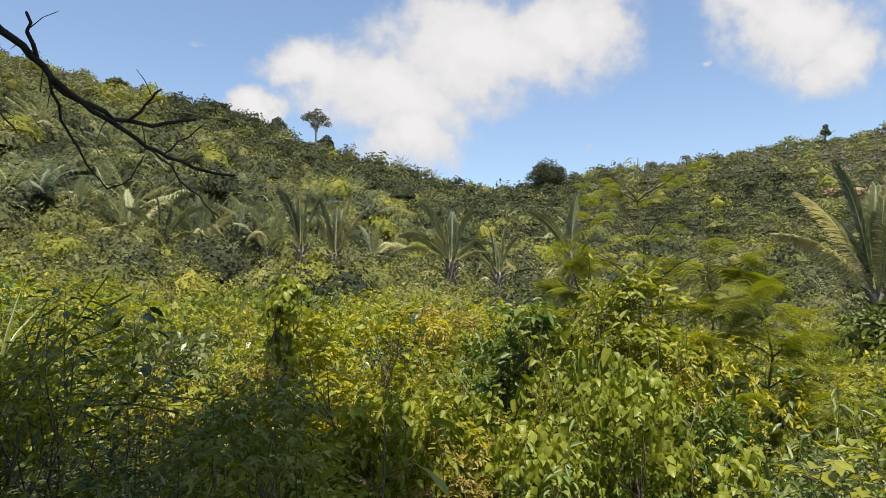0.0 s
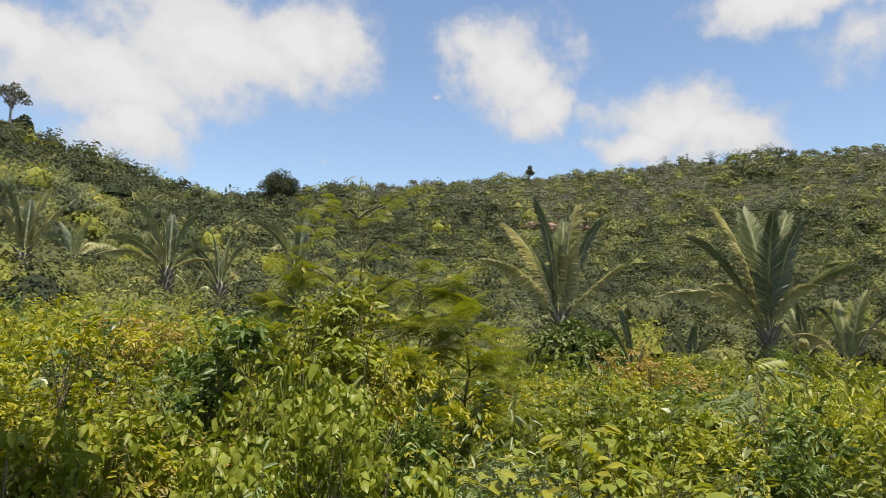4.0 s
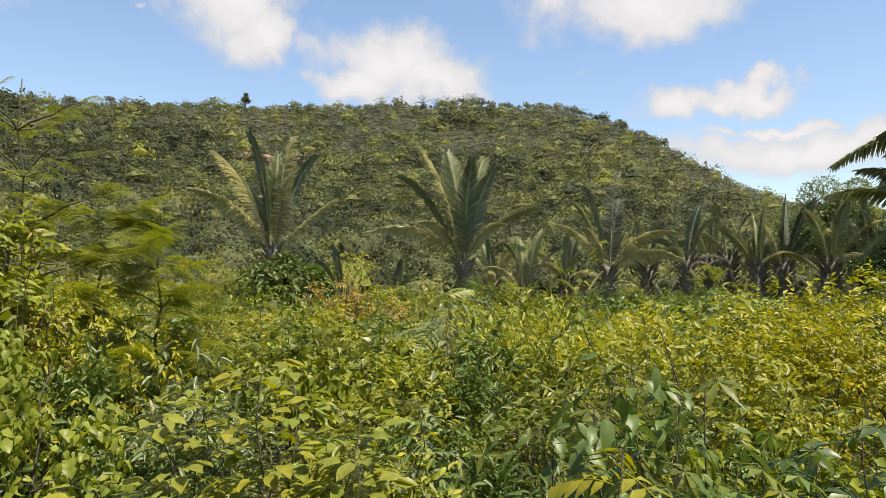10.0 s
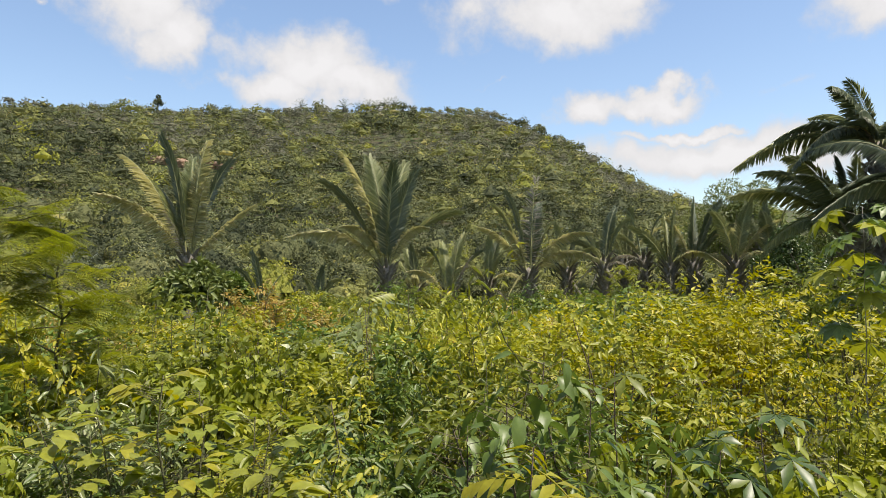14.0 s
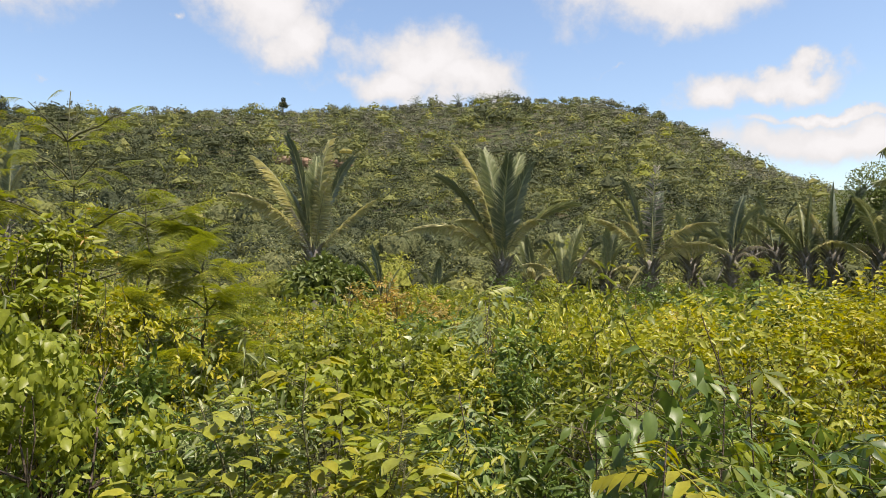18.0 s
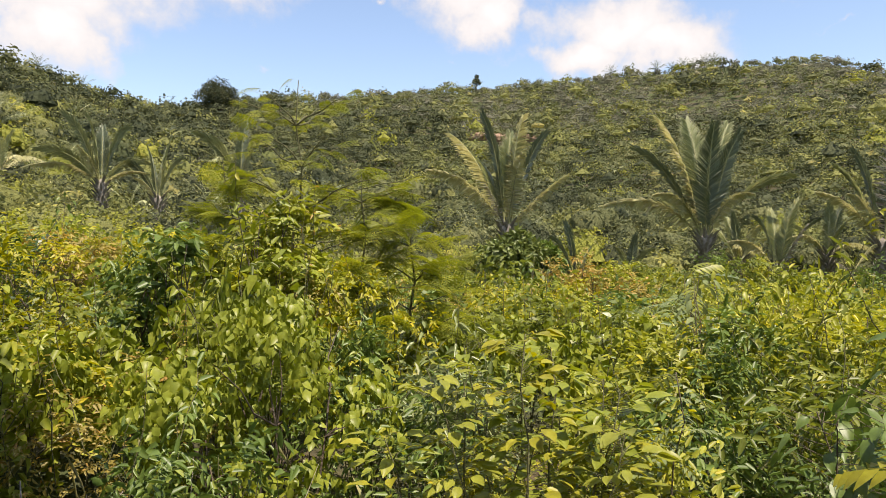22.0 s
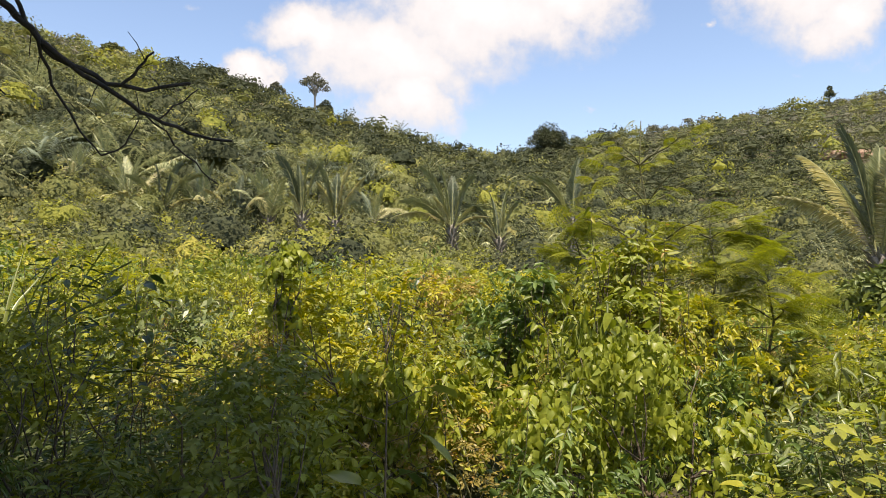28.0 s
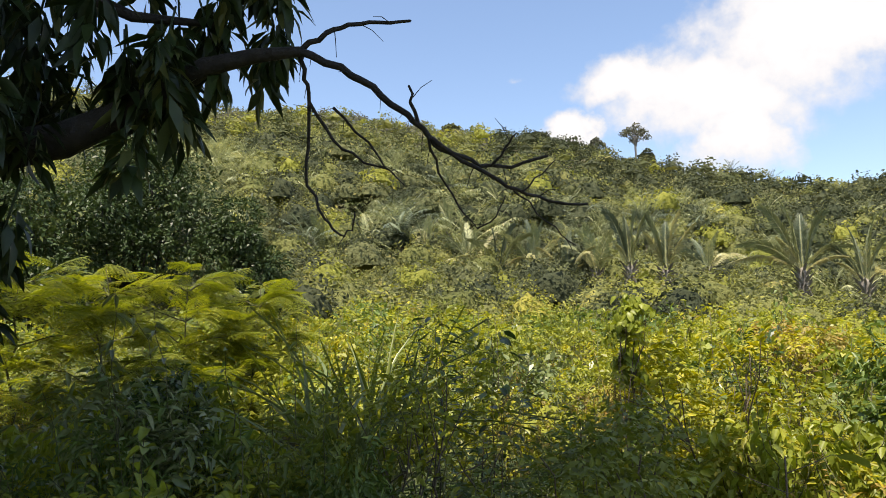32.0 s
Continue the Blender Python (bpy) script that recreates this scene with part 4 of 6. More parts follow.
# palms that stand alone: azimuth, distance, elevation of the crown's foot, fronds
LONE_PALMS = [
    (32.1, 30, 1.6, [("d", -0.7, 0.5, 5.3, 0.02, 60), ("y", 0.45, 0.3, 5.2, 0.0, 15), ("d", 1.35, 0.6, 4.5, 0.05, -50), ("y", -2.3, 0.9, 4.6, 0.12, 10), ("y", -3.0, -0.8, 2.7, 0.2, 40),
                     ("y", 0.6, -0.9, 3.4, 0.08, -30), ("y", 2.35, -0.6, 2.4, 0.0, -30), ("g", 0.1, 1.2, 4.7, 0.05, 30), ("x", -0.7, -0.8, 1.9, 0.05, 0), ("g", -1.2, 1.0, 3.6, 0.1, 20)]),
    (47.6, 30, 0.6, [("g", -0.4, 0.8, 5.5, 0.04, -15), ("g", 0.65, 1.0, 5.4, 0.06, 25), ("y", -1.5, 0.5, 5.4, 0.08, 30), ("d", 0.95, -0.3, 4.5, 0.02, -40), ("d", -2.6, 0.8, 4.4, 0.12, 30),
                     ("y", -3.7, 0.4, 1.7, 0.3, 55), ("y", -1.7, -0.9, 1.9, 0.38, 45), ("y", 1.6, -0.7, 2.0, 0.35, -45), ("g", 3.0, 1.2, 3.0, 0.2, -30), ("x", -0.5, -0.5, -1.0, 0.2, 0), ("d", 0.1, -0.8, 4.7, 0.04, 10)]),
    (37.8, 27, -2.8, [("d", -0.25, 0.2, 2.5, 0.03, 80), ("d", -0.85, 0.3, 1.9, 0.2, 40), ("g", 0.5, 0.5, 1.5, 0.15, -30)]),
    (52.7, 31, -1.7, [("g", 0.45, 0.2, 3.1, 0.05, 30), ("d", -0.7, 0.4, 2.4, 0.2, 40), ("y", -1.7, -0.3, 1.3, 0.35, 40), ("x", 0.8, -0.4, 2.0, 0.0, 20), ("x", -0.7, -0.5, 0.6, 0.15, 0), ("d", 1.3, 0.7, 2.2, 0.15, -30),
                      ("g", -0.2, 0.9, 2.7, 0.08, 20), ("x", 0.4, -0.4, -0.6, 0.2, 10)]),
    (59.3, 31, 0.2, [("x", 0.2, 0.1, 4.6, 0.0, 80), ("d", -0.65, 0.4, 3.9, 0.04, 50), ("g", -1.35, 0.5, 3.4, 0.12, 30), ("y", -0.9, -0.6, 2.1, 0.25, 40), ("y", -1.9, -0.2, 2.3, 0.2, 30), ("y", -0.8, -0.9, -0.8, 0.35, 20),
                     ("y", 2.5, -0.4, 1.9, 0.3, -50), ("y", 3.0, 0.3, 0.8, 0.35, -50), ("g", 1.0, 0.8, 2.6, 0.12, -30), ("x", 0.5, -0.5, -1.0, 0.2, 0), ("x", -0.4, -0.4, -1.1, 0.2, 0), ("d", 0.4, 0.6, 3.5, 0.05, 20)]),
    (65.3, 33, 1.0, [("d", -1.4, 0.4, 1.6, 0.4, 40), ("d", 0.3, 0.4, 2.8, 0.06, 30), ("g", 1.0, 0.3, 2.2, 0.2, -40), ("x", 1.2, -0.4, -0.3, 0.45, 0), ("g", -0.7, -0.7, 0.7, 0.4, 30), ("x", 0.6, -0.6, -1.2, 0.3, 0), ("x", -0.6, -0.5, -1.2, 0.3, 0),
                     ("d", -1.9, 0.2, 0.9, 0.4, 40), ("x", 1.6, 0.2, 0.2, 0.4, 0), ("x", -1.1, 0.2, -0.8, 0.4, 0)]),
    (68.4, 34, 1.2, [("d", -0.6, 0.3, 2.6, 0.1, 30), ("d", 0.7, 0.4, 2.3, 0.15, -30), ("x", -0.9, -0.4, -0.2, 0.4, 0), ("x", 0.8, -0.5, -0.4, 0.4, 0), ("x", 0.2, -0.6, -1.3, 0.3, 0), ("g", -1.5, 0.3, 1.2, 0.35, 40), ("g", 1.5, 0.3, 1.0, 0.35, -40), ("x", -0.3, -0.6, -1.2, 0.3, 0)]),
    (72.1, 33, 0.8, [("d", 0.0, 0.4, 3.2, 0.03, 75), ("d", 0.9, 0.4, 3.1, 0.06, -60), ("y", -0.9, -0.2, 2.2, 0.1, 40), ("x", -0.3, -0.8, -0.4, 0.5, 0), ("d", 1.5, 0.5, 1.9, 0.2, -50), ("g", -1.2, 0.7, 2.4, 0.15, 30), ("x", 0.6, -0.6, -1.0, 0.3, 0), ("x", -0.6, 0.3, -0.9, 0.3, 0)]),
    (-11.9, 42, 5.6, [("d", -1.1, 0.3, 3.9, 0.14, 55), ("g", 0.35, 0.4, 4.0, 0.04, -60), ("g", 0.95, 0.5, 3.8, 0.06, -40), ("d", -0.2, 0.8, 3.4, 0.05, 40), ("y", -0.7, -0.6, 1.5, 0.2, 30), ("x", -0.4, -0.5, -1.3, 0.2, 0), ("x", 0.4, -0.5, -1.3, 0.2, 0)]),
    (-9.2, 42, 5.2, [("g", -0.6, 0.3, 3.8, 0.05, 50), ("y", 0.6, 0.2, 3.9, 0.04, -40), ("y", 1.5, -0.3, 2.9, 0.06, -30), ("d", 0.1, 0.6, 3.3, 0.04, 30), ("y", -0.9, -0.4, 2.4, 0.15, 30), ("x", 0.5, -0.5, -1.2, 0.2, 0), ("x", -0.4, -0.5, -1.4, 0.2, 0), ("x", 1.0, 0.2, -0.3, 0.3, 0)]),
    (0.5, 42, 4.6, [("g", -0.5, 0.4, 4.1, 0.05, 40), ("g", -1.6, 0.4, 3.9, 0.14, 45), ("g", 1.1, 0.5, 3.6, 0.18, -50), ("d", 0.1, 0.9, 3.6, 0.05, 20), ("g", -2.9, -0.3, 2.0, 0.25, 50), ("y", -3.3, 0.3, 0.9, 0.3, 45), ("y", -0.9, -0.8, 2.0, 0.1, 20),
                    ("g", 2.3, 0.3, 1.5, 0.3, -45), ("y", 2.0, -0.5, 0.8, 0.25, -30), ("x", 0.3, -0.4, -1.2, 0.15, 0), ("x", -0.3, -0.4, -1.2, 0.15, 0)]),
    (4.4, 42, 3.6, [("g", 0.35, 0.4, 3.8, 0.05, -40), ("d", -0.4, 0.5, 3.2, 0.06, 40), ("d", -1.7, 0.3, 2.4, 0.25, 45), ("g", 0.9, 0.4, 2.6, 0.15, -40), ("y", 0.8, -0.6, 0.7, 0.2, 0), ("y", -1.1, -0.5, 1.2, 0.2, 30), ("x", 0.2, -0.4, -1.0, 0.2, 0)]),
    (10.4, 44, 5.2, [("d", 0.2, 0.3, 4.1, 0.04, 75), ("g", -2.2, 0.4, 3.2, 0.15, 40), ("g", -1.4, 0.6, 3.0, 0.12, 40), ("y", 0.6, -0.4, 2.0, 0.1, -20)]),
    (-17.0, 44, 4.6, [("d", 0.2, 0.3, 3.5, 0.02, 60), ("d", -0.3, 0.4, 3.0, 0.03, 50), ("y", -1.6, -0.2, 2.6, 0.18, 40), ("y", 1.5, -0.3, 2.4, 0.2, -40), ("y", 0.9, -0.5, 1.2, 0.2, -20), ("x", 0.3, -0.5, -1.2, 0.2, 0), ("x", -0.4, -0.4, -1.2, 0.2, 0)]),
    (-22.6, 45, 5.6, [("d", -0.2, 0.3, 3.3, 0.05, 60), ("d", 0.9, 0.4, 3.6, 0.14, -50), ("g", 1.9, 0.3, 2.8, 0.25, -40), ("g", -1.6, 0.3, 2.4, 0.25, 45), ("y", -2.4, -0.3, 1.3, 0.3, 40), ("y", 2.0, -0.4, 1.0, 0.3, -40), ("x", 0.2, -0.4, -1.0, 0.2, 0)]),
]
# the rest: azimuth, distance, crown's foot, frond length, upright, arching, level and dead fronds
PALMS = [
    (-24.9, 46, 6.0, 3.6, 3, 4, 3, 1), (-19.6, 46, 5.6, 3.8, 3, 4, 3, 2), (-14.6, 44, 5.2, 3.6, 3, 3, 3, 4), (-28.6, 50, 6.9, 3.6, 3, 4, 3, 1), (-31.0, 54, 7.0, 3.4, 2, 4, 4, 1), (-33.6, 50, 6.6, 3.6, 3, 3, 3, 1),
    (-37.2, 50, 7.0, 3.6, 2, 4, 3, 2), (-26.6, 58, 8.6, 3.6, 3, 3, 2, 1), (-6.0, 52, 5.0, 3.2, 2, 3, 3, 2), (42.0, 33, -2.2, 2.0, 1, 3, 3, 1), (50.0, 36, -1.2, 2.6, 2, 3, 3, 2), (56.0, 35, -0.6, 2.8, 2, 3, 2, 4),
    (62.4, 35, 0.2, 3.0, 2, 3, 2, 5), (67.0, 36, 1.0, 3.0, 2, 3, 2, 5), (70.4, 33, 0.6, 2.8, 2, 2, 2, 5), (75.2, 33, 0.8, 3.2, 3, 3, 2, 3), (77.6, 34, 1.0, 3.0, 2, 3, 2, 3),
]


def build_palms():
    for i, (az, dist, el, rows) in enumerate(LONE_PALMS):
        dead = sum(row[0] == "x" for row in rows)
        label = "ragged babassu palm with green, yellowed and dead hanging fronds" if dead > 1 else "babassu palm with an upright plume of fronds and yellowed lower ones" if len(rows) > 4 else "young babassu palm with few upright fronds"
        palm(az, dist, el, rows, label, 300 + i)
    for i, (az, dist, el, length, *counts) in enumerate(PALMS):
        r = np.random.default_rng(350 + i)
        palm(az, dist, el, plume(r, length, *counts), "ragged palm with dead grey fronds hanging under its crown" if counts[3] > 3 else "babassu palm with arching grey-green fronds", 350 + i, fine=dist < 40)
    r = np.random.default_rng(421)
    dark = lambda rows: [(("d" if row[0] == "y" else row[0]), *row[1:]) for row in rows]
    palm(84.6, 24, 8.4, dark(plume(r, 3.1, 1, 9, 8, 4, 0.2)) + [("g", -3.6, 0.2, 0.2, 0.35, 35), ("d", -2.4, -0.4, 0.7, 0.45, 35), ("y", -0.9, -1.0, 0.6, 0.5, 25)], "tall dark palm with long drooping fronds", 420, girth=0.2, hang=0.7)
    palm(83.0, 23, 2.4, dark(plume(r, 2.9, 2, 6, 4, 4, 0.1)) + [("g", -2.9, 0.2, 1.7, 0.3, 35), ("d", -2.1, 0.3, 2.3, 0.3, 35), ("g", -1.3, -0.4, 2.7, 0.25, 35)], "dark palm with drooping fronds and a skirt of dead ones", 421, girth=0.2, hang=0.6)
    palm(88.0, 22, 4.6, dark(plume(r, 3.4, 2, 6, 6, 4, 0.2)), "dark palm with long drooping fronds", 422, girth=0.2, hang=0.6)


build_palms()


def hill_palm_mesh(seed):
    r = np.random.default_rng(seed)
    g = Geo()
    for k in range(15):
        a = k * 2.4 + r.uniform(-0.3, 0.3)
        tilt = r.uniform(0.05, 0.45) if k < 7 else r.uniform(0.5, 1.2)
        d = np.array([math.cos(a) * math.sin(tilt), math.sin(a) * math.sin(tilt), math.cos(tilt)])
        ln = r.uniform(2.8, 3.8)
        f = np.linspace(0.12, 1, 24)[:, None]
        line = np.array([0, 0, 1.3]) + d * ln * f + np.array([0, 0, -1.5]) * f ** 2.2 * math.sin(tilt) + np.array([math.cos(a), math.sin(a), 0]) * 0.5 * f ** 3
        side = unit(np.cross(d, [0, 0, 1.0]))
        tang = unit(np.gradient(line, axis=0))
        for s in (-1, 1):
            axis = unit(side * s + tang * 1.0 + [0, 0, -0.45])
            leaves(g, line, axis, np.array([[0, 0, 1.0]]) + d * 0.3 + r.normal(0, 0.25, line.shape), r.uniform(0.45, 0.75, len(line)), 0.075, 2, droop=0.35)
    return g


def build_hill_palms():
    kinds = []
    for k in range(4):
        stem = Geo()
        tube(stem, [(0, 0, -0.8), (0, 0.02, 0.6), (0, 0, 1.5)], [0.2, 0.18, 0.24], 7)
        ob = new("hill_palm")
        part("trunk", stem.mesh("trunk", BARK["palm"]), ob)
        part("crown", hill_palm_mesh(60 + k).mesh("crown", LEAF[("palm", "palm_dark", "palm", "palm")[k]]), ob)
        tagged(ob, "distant palm with a spreading crown on the hillside scrub", "palm tree", "palms on the hillside")
        kinds.append(ob)
    r = np.random.default_rng(11)
    places = []
    for _ in range(90):
        places.append((r.uniform(-50, 4), r.uniform(46, 130), r.uniform(0.8, 1.25)))
    for _ in range(24):
        places.append((r.uniform(4, 30), r.uniform(60, 230), r.uniform(0.9, 1.3)))
    for _ in range(50):
        places.append((r.uniform(22, 70), r.uniform(60, 300), r.uniform(0.8, 1.2)))
    for az in (40.5, 44.0, 45.2, 46.0, 46.8, 47.6, 48.2, 29.5, -0.8, -3.6, -55.0, -52.5):
        places.append((az, float(np.interp(az, RIDGE_COLS[0], RIDGE_COLS[1])) - 2, r.uniform(1.1, 1.5)))
    for i, (az, dist, s) in enumerate(places):
        at = spot(az, dist)
        m = Matrix.LocRotScale(at, Euler((0, 0, r.uniform(0, 6.28))), (s, s, s))
        if i < 4:
            kinds[i].matrix_basis = m
        else:
            ob = copy_thing(kinds[1 if i >= 164 else i % 4], Matrix())
            ob.matrix_basis = m


build_hill_palms()


# ---- plants that stand out of the field ----
def top_z(dist, el):
    return EYE + dist * math.tan(radians(el))


def bush(name, az, dist, top_el, radius, count, leaf, kind, label, category="shrub", habit="bushy", width=0.5, droop=0.3, lod=1, seed=1, foot=0.25):
    """A bush of its own: forked stems under a lumpy crown of single leaves."""
    r = np.random.default_rng(seed)
    at = spot(az, dist)
    h = top_z(dist, top_el) - at.z
    ob = new(name)
    ob.matrix_basis = Matrix.Translation(at)
    stems, green = Geo(), Geo()
    lobes = []
    n = max(4, int(5 + radius * 4))
    for k in range(n):
        a = 2.4 * k + r.uniform(-0.4, 0.4)
        q = math.sqrt((k + 0.3) / n) * radius * 0.75
        c = np.array([math.cos(a) * q, math.sin(a) * q, h * r.uniform(foot, 0.86) if k else h * 0.86])
        lobes.append((c, radius * r.uniform(0.34, 0.55)))
        line = bend((0.03 * math.cos(a), 0.03 * math.sin(a), -0.08), c, sag=-0.05, wander=0.03, n=7, r=r)
        tube(stems, line, np.linspace(0.006 + radius * 0.008, 0.003, 7), 5)
        for _ in range(4):
            i = int(r.integers(3, 6))
            tube(stems, bend(line[i], c + r.normal(0, 0.4, 3) * radius * 0.6, wander=0.02, n=4, r=r), np.linspace(0.006, 0.002, 4), 4)
    dress(r, green, np.zeros(3), np.array([l[0] for l in lobes]), np.array([l[1] for l in lobes]), count, leaf, width, habit, lod, droop)
    part("stem", stems.mesh("stem", BARK["brown"]), ob)
    part("foliage", green.mesh("foliage", LEAF[kind]), ob)
    return tagged(ob, label, category)


def leaf_mesh(kind, length, width, droop=0.25, heart=0.36, fold=0.2, n=5):
    """One broad leaf with a short stalk, a ribbed blade and a curling edge, along +x."""
    f = np.linspace(0, 1, n + 2)
    g = Geo()
    rows = []
    for i, t in enumerate(f):
        w = width * 0.5 * (math.sin(math.pi * t ** (0.5 / max(heart, 0.2) * 0.72)) ** 0.8 if 0 < t < 1 else 0.0)
        z = -droop * t * t * length
        x = length * (0.12 + 0.88 * t)
        rows.append([(x, -w, z + fold * w + 0.03 * length * math.sin(9 * t)), (x, -w * 0.5, z + fold * w * 0.3), (x, 0, z), (x, w * 0.5, z + fold * w * 0.3), (x, w, z + fold * w + 0.03 * length * math.cos(8 * t))])
    v = np.array(rows).reshape(-1, 3)
    q = [(i * 5 + j, (i + 1) * 5 + j, (i + 1) * 5 + j + 1, i * 5 + j + 1) for i in range(n + 1) for j in range(4)]
    g.add(v, None, q)
    tube(g, [(0, 0, 0), (length * 0.07, 0, 0.01 * length), (length * 0.14, 0, 0)], [0.008 * length + 0.001] * 3, 4)
    return g.mesh("leaf", LEAF[kind], True)


def place_leaf(me, parent, at, out, tilt, scale, spin=0.0):
    """Hangs a leaf at a point, heading out by azimuth (radians), dipping by tilt degrees."""
    part("leaf", me, parent, m=Matrix.Translation(at) @ Matrix.Rotation(out, 4, "Z") @ pose(0, 0, 0, spin, tilt, 0) @ Matrix.Diagonal((scale, scale, scale, 1)))


def sapling(name, az, dist, top_el, meshes, count, spread_r, label, category="sapling", seed=1, stems_n=2, lo=0.35, tilt=(5, 45), stem_mat="brown", lean=0.12, size=(0.7, 1.15)):
    """A young plant with every leaf a part of its own, spiralling up its stems."""
    r = np.random.default_rng(seed)
    at = spot(az, dist)
    h = top_z(dist, top_el) - at.z
    ob = new(name)
    ob.matrix_basis = Matrix.Translation(at)
    stems = Geo()
    lines = []
    for k in range(stems_n):
        a = r.uniform(0, 6.28)
        top = np.array([math.cos(a) * lean * (k > 0) * 2, math.sin(a) * lean * (k > 0) * 2, h * (1 if k == 0 else r.uniform(0.75, 0.97))])
        line = bend((0.02 * k, 0, -0.06), top, wander=0.012, n=9, r=r)
        tube(stems, line, np.linspace(0.006, 0.002, 9), 6)
        lines.append(line)
    wood = part("stem", stems.mesh("stem", BARK[stem_mat]), ob)
    for k in range(count):
        line = lines[k % stems_n]
        f = lo + (1 - lo) * ((k + 0.5) / count) ** 0.65
        i = min(int(f * 8), 7)
        w = f * 8 - i
        p = line[i] * (1 - w) + line[i + 1] * w
        a = k * 2.4 + r.uniform(-0.4, 0.4)
        reach = spread_r * (1.15 - 0.6 * f) * r.uniform(0.35, 1.0)
        q = p + np.array([math.cos(a) * reach, math.sin(a) * reach, reach * 0.35])
        place_leaf(meshes[k % len(meshes)], ob, q, a, r.uniform(*tilt), r.uniform(*size), r.uniform(-25, 25))
        tube(stems, bend(p, q, sag=0.02 * reach, n=3, r=r), [0.0012, 0.001, 0.0008], 3)
    wood.data = stems.mesh("stem", BARK[stem_mat])
    return tagged(ob, label, category)


def pinnate_mesh(kind, length, pairs, leaflet, width, droop=0.25, lift=0.0):
    """A feather-shaped compound leaf along +x."""
    g = Geo()
    f = np.linspace(0, 1, 8)
    line = np.stack([f * length, 0 * f, lift * f * length - droop * f ** 2 * length], -1)
    tube(g, line, np.linspace(0.004, 0.0015, 8) * length / 0.35, 4)
    t = np.linspace(0.15, 1.0, pairs)
    pos = np.stack([t * length, 0 * t, lift * t * length - droop * t ** 2 * length], -1)
    for s in (-1, 1):
        axis = np.stack([0.35 + 0 * t, s + 0 * t, -0.12 - 0.3 * t * droop], -1)
        ln = leaflet * np.interp(t, [0.15, 0.4, 0.75, 1], [0.6, 1.0, 0.95, 0.55])
        leaves(g, pos, axis, np.array([[0, 0, 1.0]]), ln, width, 0, fold=0.15, droop=0.3)
    return g.mesh("leaf", LEAF[kind])


def bipinnate_mesh(kind, length, pairs, pinna, droop=0.3):
    """A twice-feathered mimosa leaf along +x: rows of fine leaflets on each side branch."""
    g = Geo()
    f = np.linspace(0, 1, 7)
    curve = lambda u: np.stack([u * length, 0 * u, 0.25 * u * length - droop * u ** 2 * length], -1)
    tube(g, curve(f), np.linspace(0.004, 0.0015, 7), 4)
    t = np.linspace(0.2, 1.0, pairs)
    base = curve(t)
    for s in (-1, 1):
        for b, u in zip(base, t):
            d = unit(np.array([0.45, s, -0.1]))
            ln = pinna * (1 - 0.4 * abs(u - 0.5))
            w = np.linspace(0.12, 1.0, 6)[:, None]
            line = b + d * ln * w + np.array([0, 0, -0.25]) * ln * w ** 2
            for k in (-1, 1):
                leaves(g, line, unit(np.cross(d, [0, 0, k * 1.0])[None] + d * 0.35 + [0, 0, -0.1]), np.array([[0, 0, 1.0]]), 0.032, 0.012, 2, fold=0.05, droop=0.1)
    return g.mesh("leaf", LEAF[kind])


BIP = [bipinnate_mesh("feather", 0.26, 6, 0.10, 0.3), bipinnate_mesh("feather", 0.21, 5, 0.085, 0.5)]


def mimosa(az, dist, top_el, radius, count, label, seed, layers=0.3, grow=1.0):
    """A feathery tree-like shrub with layered, nearly level compound leaves."""
    r = np.random.default_rng(seed)
    at = spot(az, dist)
    h = top_z(dist, top_el) - at.z
    ob = new("mimosa_sapling")
    ob.matrix_basis = Matrix.Translation(at)
    stems = Geo()
    main = bend((0, 0, -0.06), (r.normal(0, 0.1), r.normal(0, 0.1), h), wander=0.03, n=9, r=r)
    tube(stems, main, np.linspace(0.02, 0.004, 9), 6)
    ends = []
    limbs = max(7, int(radius * 17))
    for k in range(limbs):
        f = layers + (1 - layers) * (k + 0.5) / limbs
        i = min(int(f * 8), 7)
        a = k * 2.4 + r.uniform(-0.3, 0.3)
        reach = radius * (1.15 - 0.75 * f) * r.uniform(0.6, 1.1)
        end = main[i] + np.array([math.cos(a) * reach, math.sin(a) * reach, reach * r.uniform(0.15, 0.5)])
        line = bend(main[i], end, sag=-0.05 * reach, wander=0.015, n=5, r=r)
        branch = Geo()
        tube(branch, line, np.linspace(0.009, 0.003, 5), 5)
        part("branch", branch.mesh("branch", BARK["twig"]), ob)
        ends += [(p, a) for p in line[1:]]
    ends += [(p, r.uniform(0, 6.28)) for p in main[5:]]
    part("stem", stems.mesh("stem", BARK["twig"]), ob)
    for k in range(count):
        p, a = ends[int(r.integers(0, len(ends)))]
        q = np.array(p) + r.normal(0, 0.02, 3)
        place_leaf(BIP[k % 2], ob, q, a + r.uniform(-1.3, 1.3), r.uniform(-35, 30), r.uniform(0.7, 1.25) * grow, r.uniform(-30, 30))
    return tagged(ob, label, "sapling", "feathery mimosa saplings")


